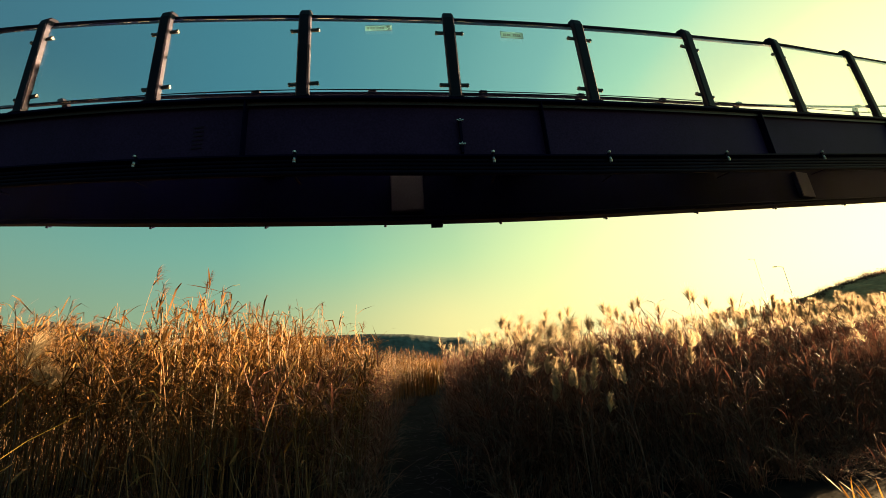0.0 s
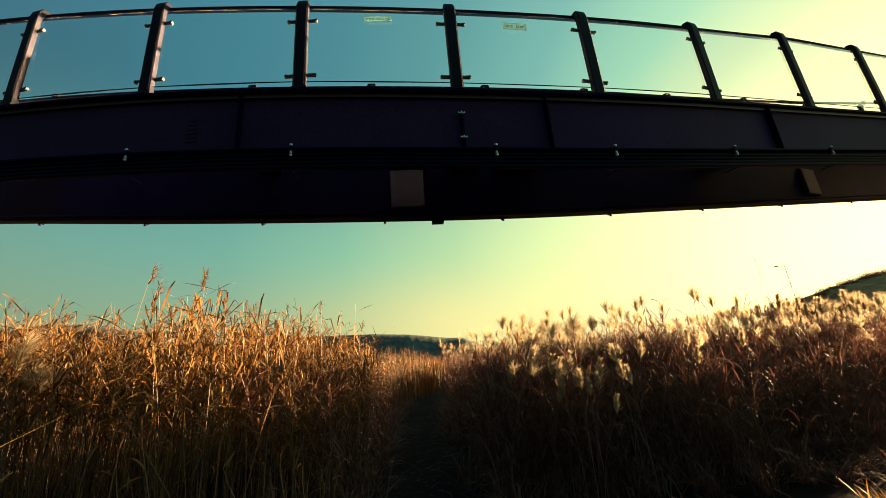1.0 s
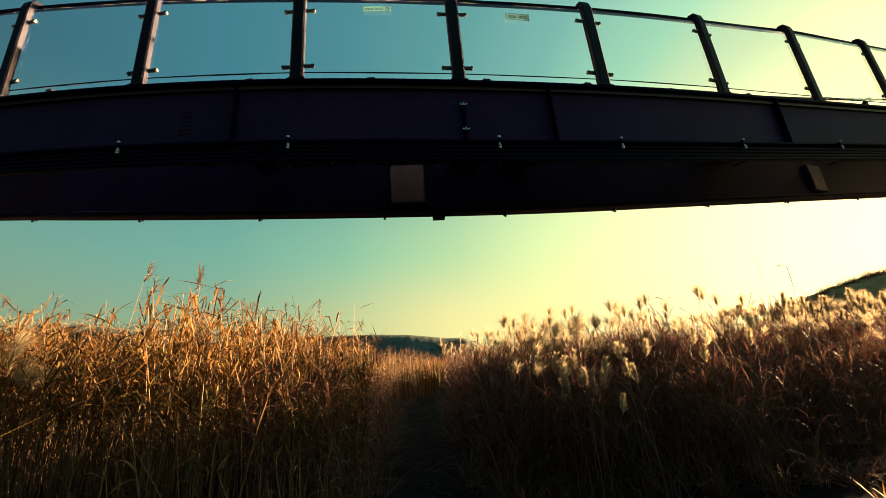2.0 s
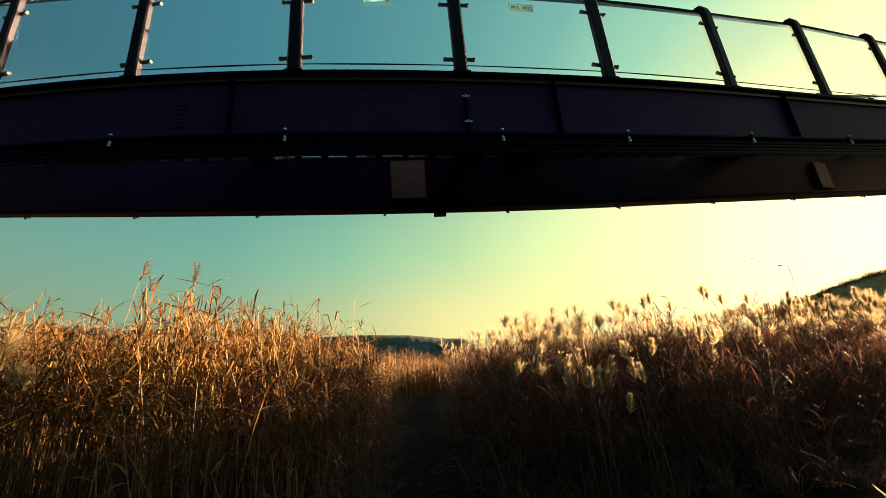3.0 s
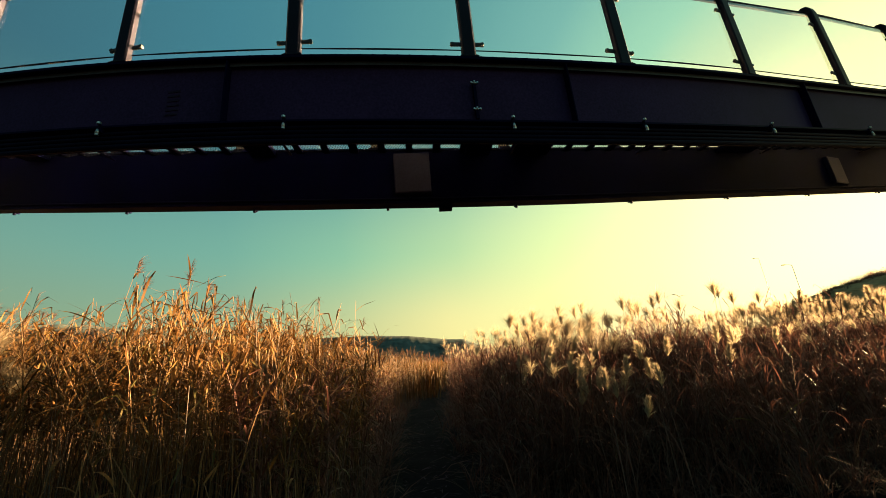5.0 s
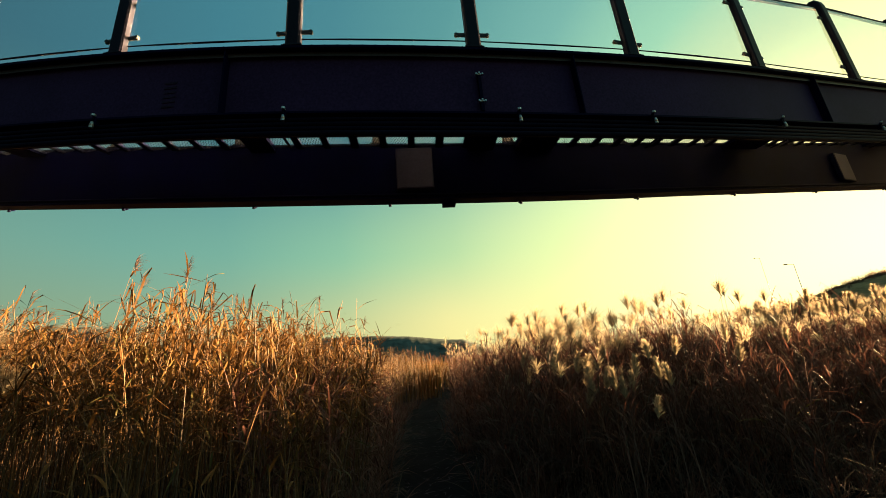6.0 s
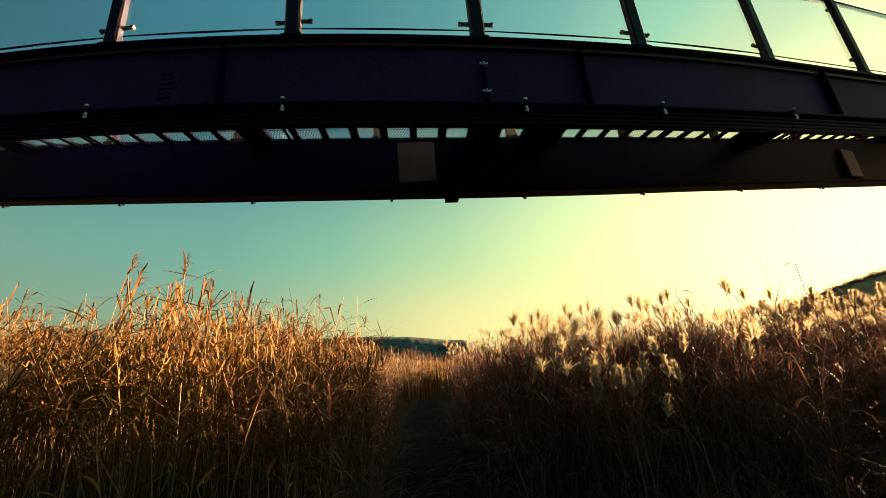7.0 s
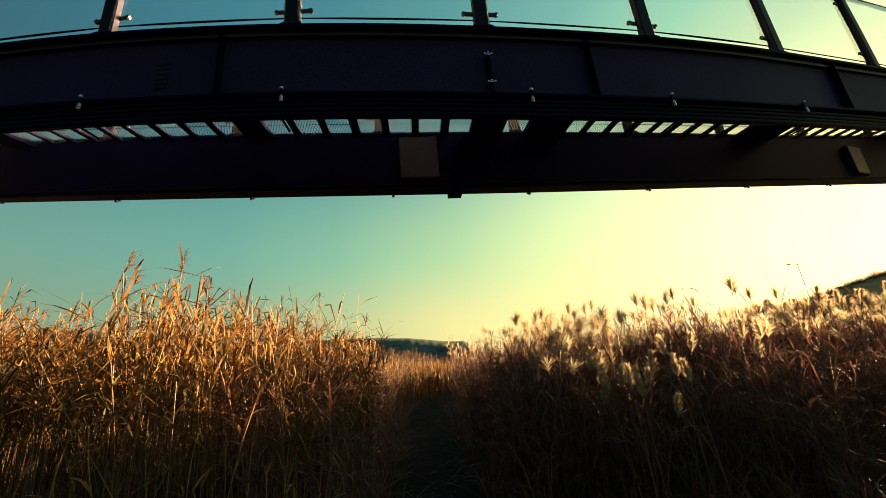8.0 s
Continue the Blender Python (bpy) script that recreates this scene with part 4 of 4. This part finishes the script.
for x, y, z in ((-5.47, 6.0, 2.21), (-5.43, 6.0, 2.41), (-5.26, 6.0, 1.97), (-5.11, 6.0, 1.92)):
    place_plume(FLUFF, FLUFF_H, x, y, z, 0.14)
# plumes deep in the bed and along its crest towards the bank
for i in range(20):
    y = 8.0 + 5.0 * rng.random()
    x = right_edge(y) + 0.6 + (1.3 * y - 0.5) * rng.random()
    place_plume(FLUFF, FLUFF_H, x, y, rng.uniform(2.0, 2.3), 0.14)
for i in range(75):
    y = 9.0 + 2.4 * rng.random()
    x = (0.78 + 0.60 * rng.random()) * y
    if i % 3 == 0:
        place_plume(FLUFF, FLUFF_H, x, y, rng.uniform(2.2, 2.5), 0.14)
    else:
        place_plume(POD, POD_H, x, y, rng.uniform(2.2, 2.6), 0.14)
for i, ob in enumerate(BRUSH + FLUFF + POD):
    ob.matrix_basis = Matrix.Translation((8.5 + 0.5 * i, 11.0 + 0.2 * i, -0.03))


# ---- tufts by the way ----
def tuft(x, y, blades, length, heading, mat, label):
    ob = thing("grass_tuft", label, "grass", "grass tufts")
    for i in range(blades):
        pl = Plant()
        blade(pl, (rng.normal(0, 0.05), rng.normal(0, 0.05), 0), heading + rng.normal(0, 0.8), rng.uniform(1.0, 1.5), length * rng.uniform(0.6, 1.1), rng.uniform(0.010, 0.020), rng.uniform(0.2, 1.2), 0, 8, rng.uniform(-0.5, 0.5))
        plant_part("blade", pl, mat, ob)
    ob.location = (x, y, -0.02)


tuft(-2.75, 2.15, 14, 1.75, 0.0, GREEN_BLADE, "yellow-green grass tuft with long arching blades")
tuft(-3.05, 2.5, 12, 1.55, 0.1, GREEN_BLADE, "yellow-green grass tuft with long arching blades")
tuft(4.06, 3.88, 6, 0.40, 1.6, GOLD_BLADE, "sunlit golden grass tuft with upright blades")
tuft(4.26, 3.98, 4, 0.36, 1.8, GOLD_BLADE, "sunlit golden grass tuft with upright blades")


def undergrowth():
    """Arching dry blades that hang over the footpath's edges, and blades that have fallen on the ground."""
    pl_kinds = []
    for i in range(10):
        pl = Plant()
        for k in range(16):
            blade(pl, (rng.normal(0, 0.06), rng.normal(0, 0.06), 0), rng.uniform(0, 6.28), rng.uniform(0.9, 1.5), rng.uniform(0.4, 0.95), rng.uniform(0.007, 0.014), rng.uniform(1.0, 2.6), 0, 5, rng.uniform(-0.6, 0.6))
        pl_kinds.append(pl.arrays())
    rows = []
    for i in range(230):
        y = 4.3 + 15 * rng.random() ** 1.4
        left = rng.random() < 0.72
        x = left_edge(y) + rng.normal(0.12, 0.16) if left else right_edge(y) - rng.normal(0.02, 0.14)
        rows.append((x, y, rng.integers(10), rng.uniform(0, 6.28), rng.uniform(0.6, 1.1), rng.uniform(0.5, 1.0)))
    for i in range(40):
        y = 5.0 + 7 * rng.random() ** 1.3
        rows.append((right_edge(y) + rng.normal(0.15, 0.2), y, rng.integers(10), rng.uniform(0, 6.28), rng.uniform(1.0, 1.5), rng.uniform(1.0, 1.6)))
    for i in range(360):
        x = rng.uniform(-9, 10)
        if abs(x) > 1.2:
            y = (left_near(x) if x < 0 else right_near(x)) + rng.normal(-0.05, 0.22)
            rows.append((x, y, rng.integers(10), rng.uniform(0, 6.28), rng.uniform(0.7, 1.2), rng.uniform(0.6, 1.2)))
    for i in range(150):
        x = rng.uniform(4.3, 9.5)
        y = rng.uniform(4.7 + 0.12 * (x - 4.3), right_near(x) + 0.2)
        rows.append((x, y, rng.integers(10), rng.uniform(0, 6.28), rng.uniform(0.5, 0.9), rng.uniform(0.25, 0.6)))
    joined("undergrowth", (GRASS_LEAF,), pl_kinds, rows, "low tangle of arching dry grass blades", "grass")
    kinds = []
    for i in range(8):
        pl = Plant()
        blade(pl, (0, 0, 0.045 + 0.01 * rng.random()), rng.uniform(0, 6.28), rng.uniform(-0.05, 0.12), rng.uniform(0.06, 0.24), rng.uniform(0.008, 0.024), rng.uniform(-0.2, 0.3), 0, 4, rng.uniform(-0.5, 0.5))
        kinds.append(pl.arrays())
    rows = []
    for i in range(1300):
        y = 0.5 + 19.5 * rng.random() ** 1.5
        x = trail_mid(y) + rng.normal(0, 0.75)
        rows.append((x, y, rng.integers(8), rng.uniform(0, 6.28), 1.0, 1.0 + 0.25 * rng.random()))
    joined("fallen_litter", (LITTER,), kinds, rows, "fallen dry leaves and straw on the footpath", "litter")


undergrowth()


# ---- distance: wooded hills, a grassy bank, street lamps ----
def ridge(name, label, y, x0, x1, tops, depth, mat, lump, step):
    """A hill: a smooth crest with tops [(u, height)], and lumps of trees on it."""
    bm = bmesh.new()
    nx, ny = max(8, round((x1 - x0) / step)), 14
    us, hs = [t[0] for t in tops], [t[1] for t in tops]
    rows = []
    for j in range(ny + 1):
        v = j / ny
        row = []
        for i in range(nx + 1):
            u = i / nx
            x = x0 + (x1 - x0) * u
            prof = math.sin(math.pi * min(1, v * 1.0)) ** 0.7
            h = float(np.interp(u, us, hs)) * prof
            bump = lump * (noise.noise(Vector((x / (step * 2.6), v * 9, y))) + 0.6 * noise.noise(Vector((x / (step * 1.1), v * 23, y + 4)))) * prof
            row.append(bm.verts.new((x, y + depth * (v - 0.5), h + bump - 0.5)))
        rows.append(row)
    for a, b in zip(rows, rows[1:]):
        for i in range(nx):
            bm.faces.new((a[i], a[i + 1], b[i + 1], b[i]))
    ob = mesh_object(name, bm, mat, smooth=True)
    return tagged(ob, label, "hill", kind="structure")


ridge("backdrop_hill_centre", "far dark green wooded ridge, haze put into its colour", 640, -330, 140, [(0, 62), (0.3, 64), (0.55, 60), (0.68, 55), (0.80, 46), (0.86, 44), (1, 16)], 160, FOREST, 0.35, 2.6)
ridge("backdrop_hill_west", "far wooded hill, blue-grey haze put into its colour", 700, -820, -300, [(0, 60), (0.3, 112), (0.42, 122), (0.55, 112), (0.75, 92), (1, 30)], 200, FOREST, 4.0, 8.0)
BANK = [(0, 2.2), (0.09, 2.6), (0.158, 6.3), (0.21, 7.4), (0.255, 8.3), (0.335, 9.5), (0.45, 9.5), (0.65, 6), (1, 2)]
ridge("grassy_bank", "steep bank covered with dry grass and low scrub", 46, 36, 112, BANK, 24, SLOPE, 0.45, 0.45)
scrub = []
for i in range(260):
    x = rng.uniform(43, 76)
    foot = float(np.interp((x - 36) / 76, [t[0] for t in BANK], [t[1] for t in BANK])) - 0.85
    scrub.append((x, 45.6 + rng.normal(0, 0.8), rng.integers(10), rng.uniform(0, 6.28), rng.uniform(0.4, 0.9), rng.uniform(0.22, 0.50), foot))
joined("bank_scrub", (GRASS_STEM, GRASS_LEAF, GRASS_LEAF), grass_far, scrub, "low dry scrub along the crest of the bank", "scrub")


def street_lamp(x, y, h, arm, label):
    ob = thing("street_lamp", label, "street lamp", "street lamps")
    bm = bmesh.new()
    rod(bm, (0, 0, 0), (0, 0, h), 0.036, 10, 0.018)
    part("pole", bm, ZINC, ob, smooth=True)
    bm = bmesh.new()
    tube(bm, [(0, 0, h - 0.06), (-arm * 0.3, 0, h + 0.01), (-arm, 0, h + 0.03)], 0.014, 8)
    part("arm", bm, ZINC, ob)
    bm = bmesh.new()
    box(bm, (-arm - 0.20, -0.07, h - 0.005), (-arm + 0.04, 0.07, h + 0.045), 0.018)
    part("lamp_head", bm, POST, ob)
    bm = bmesh.new()
    box(bm, (-0.14, -0.14, 0), (0.14, 0.14, 0.02), 0.005)
    part("base_plate", bm, ZINC, ob)
    ob.location = (x, y, -0.02)


street_lamp(26.62, 25.45, 6.62, 0.55, "slim grey street lamp with a short arm")
street_lamp(44.5, 46.0, 11.9, 0.6, "tall grey street lamp further off")
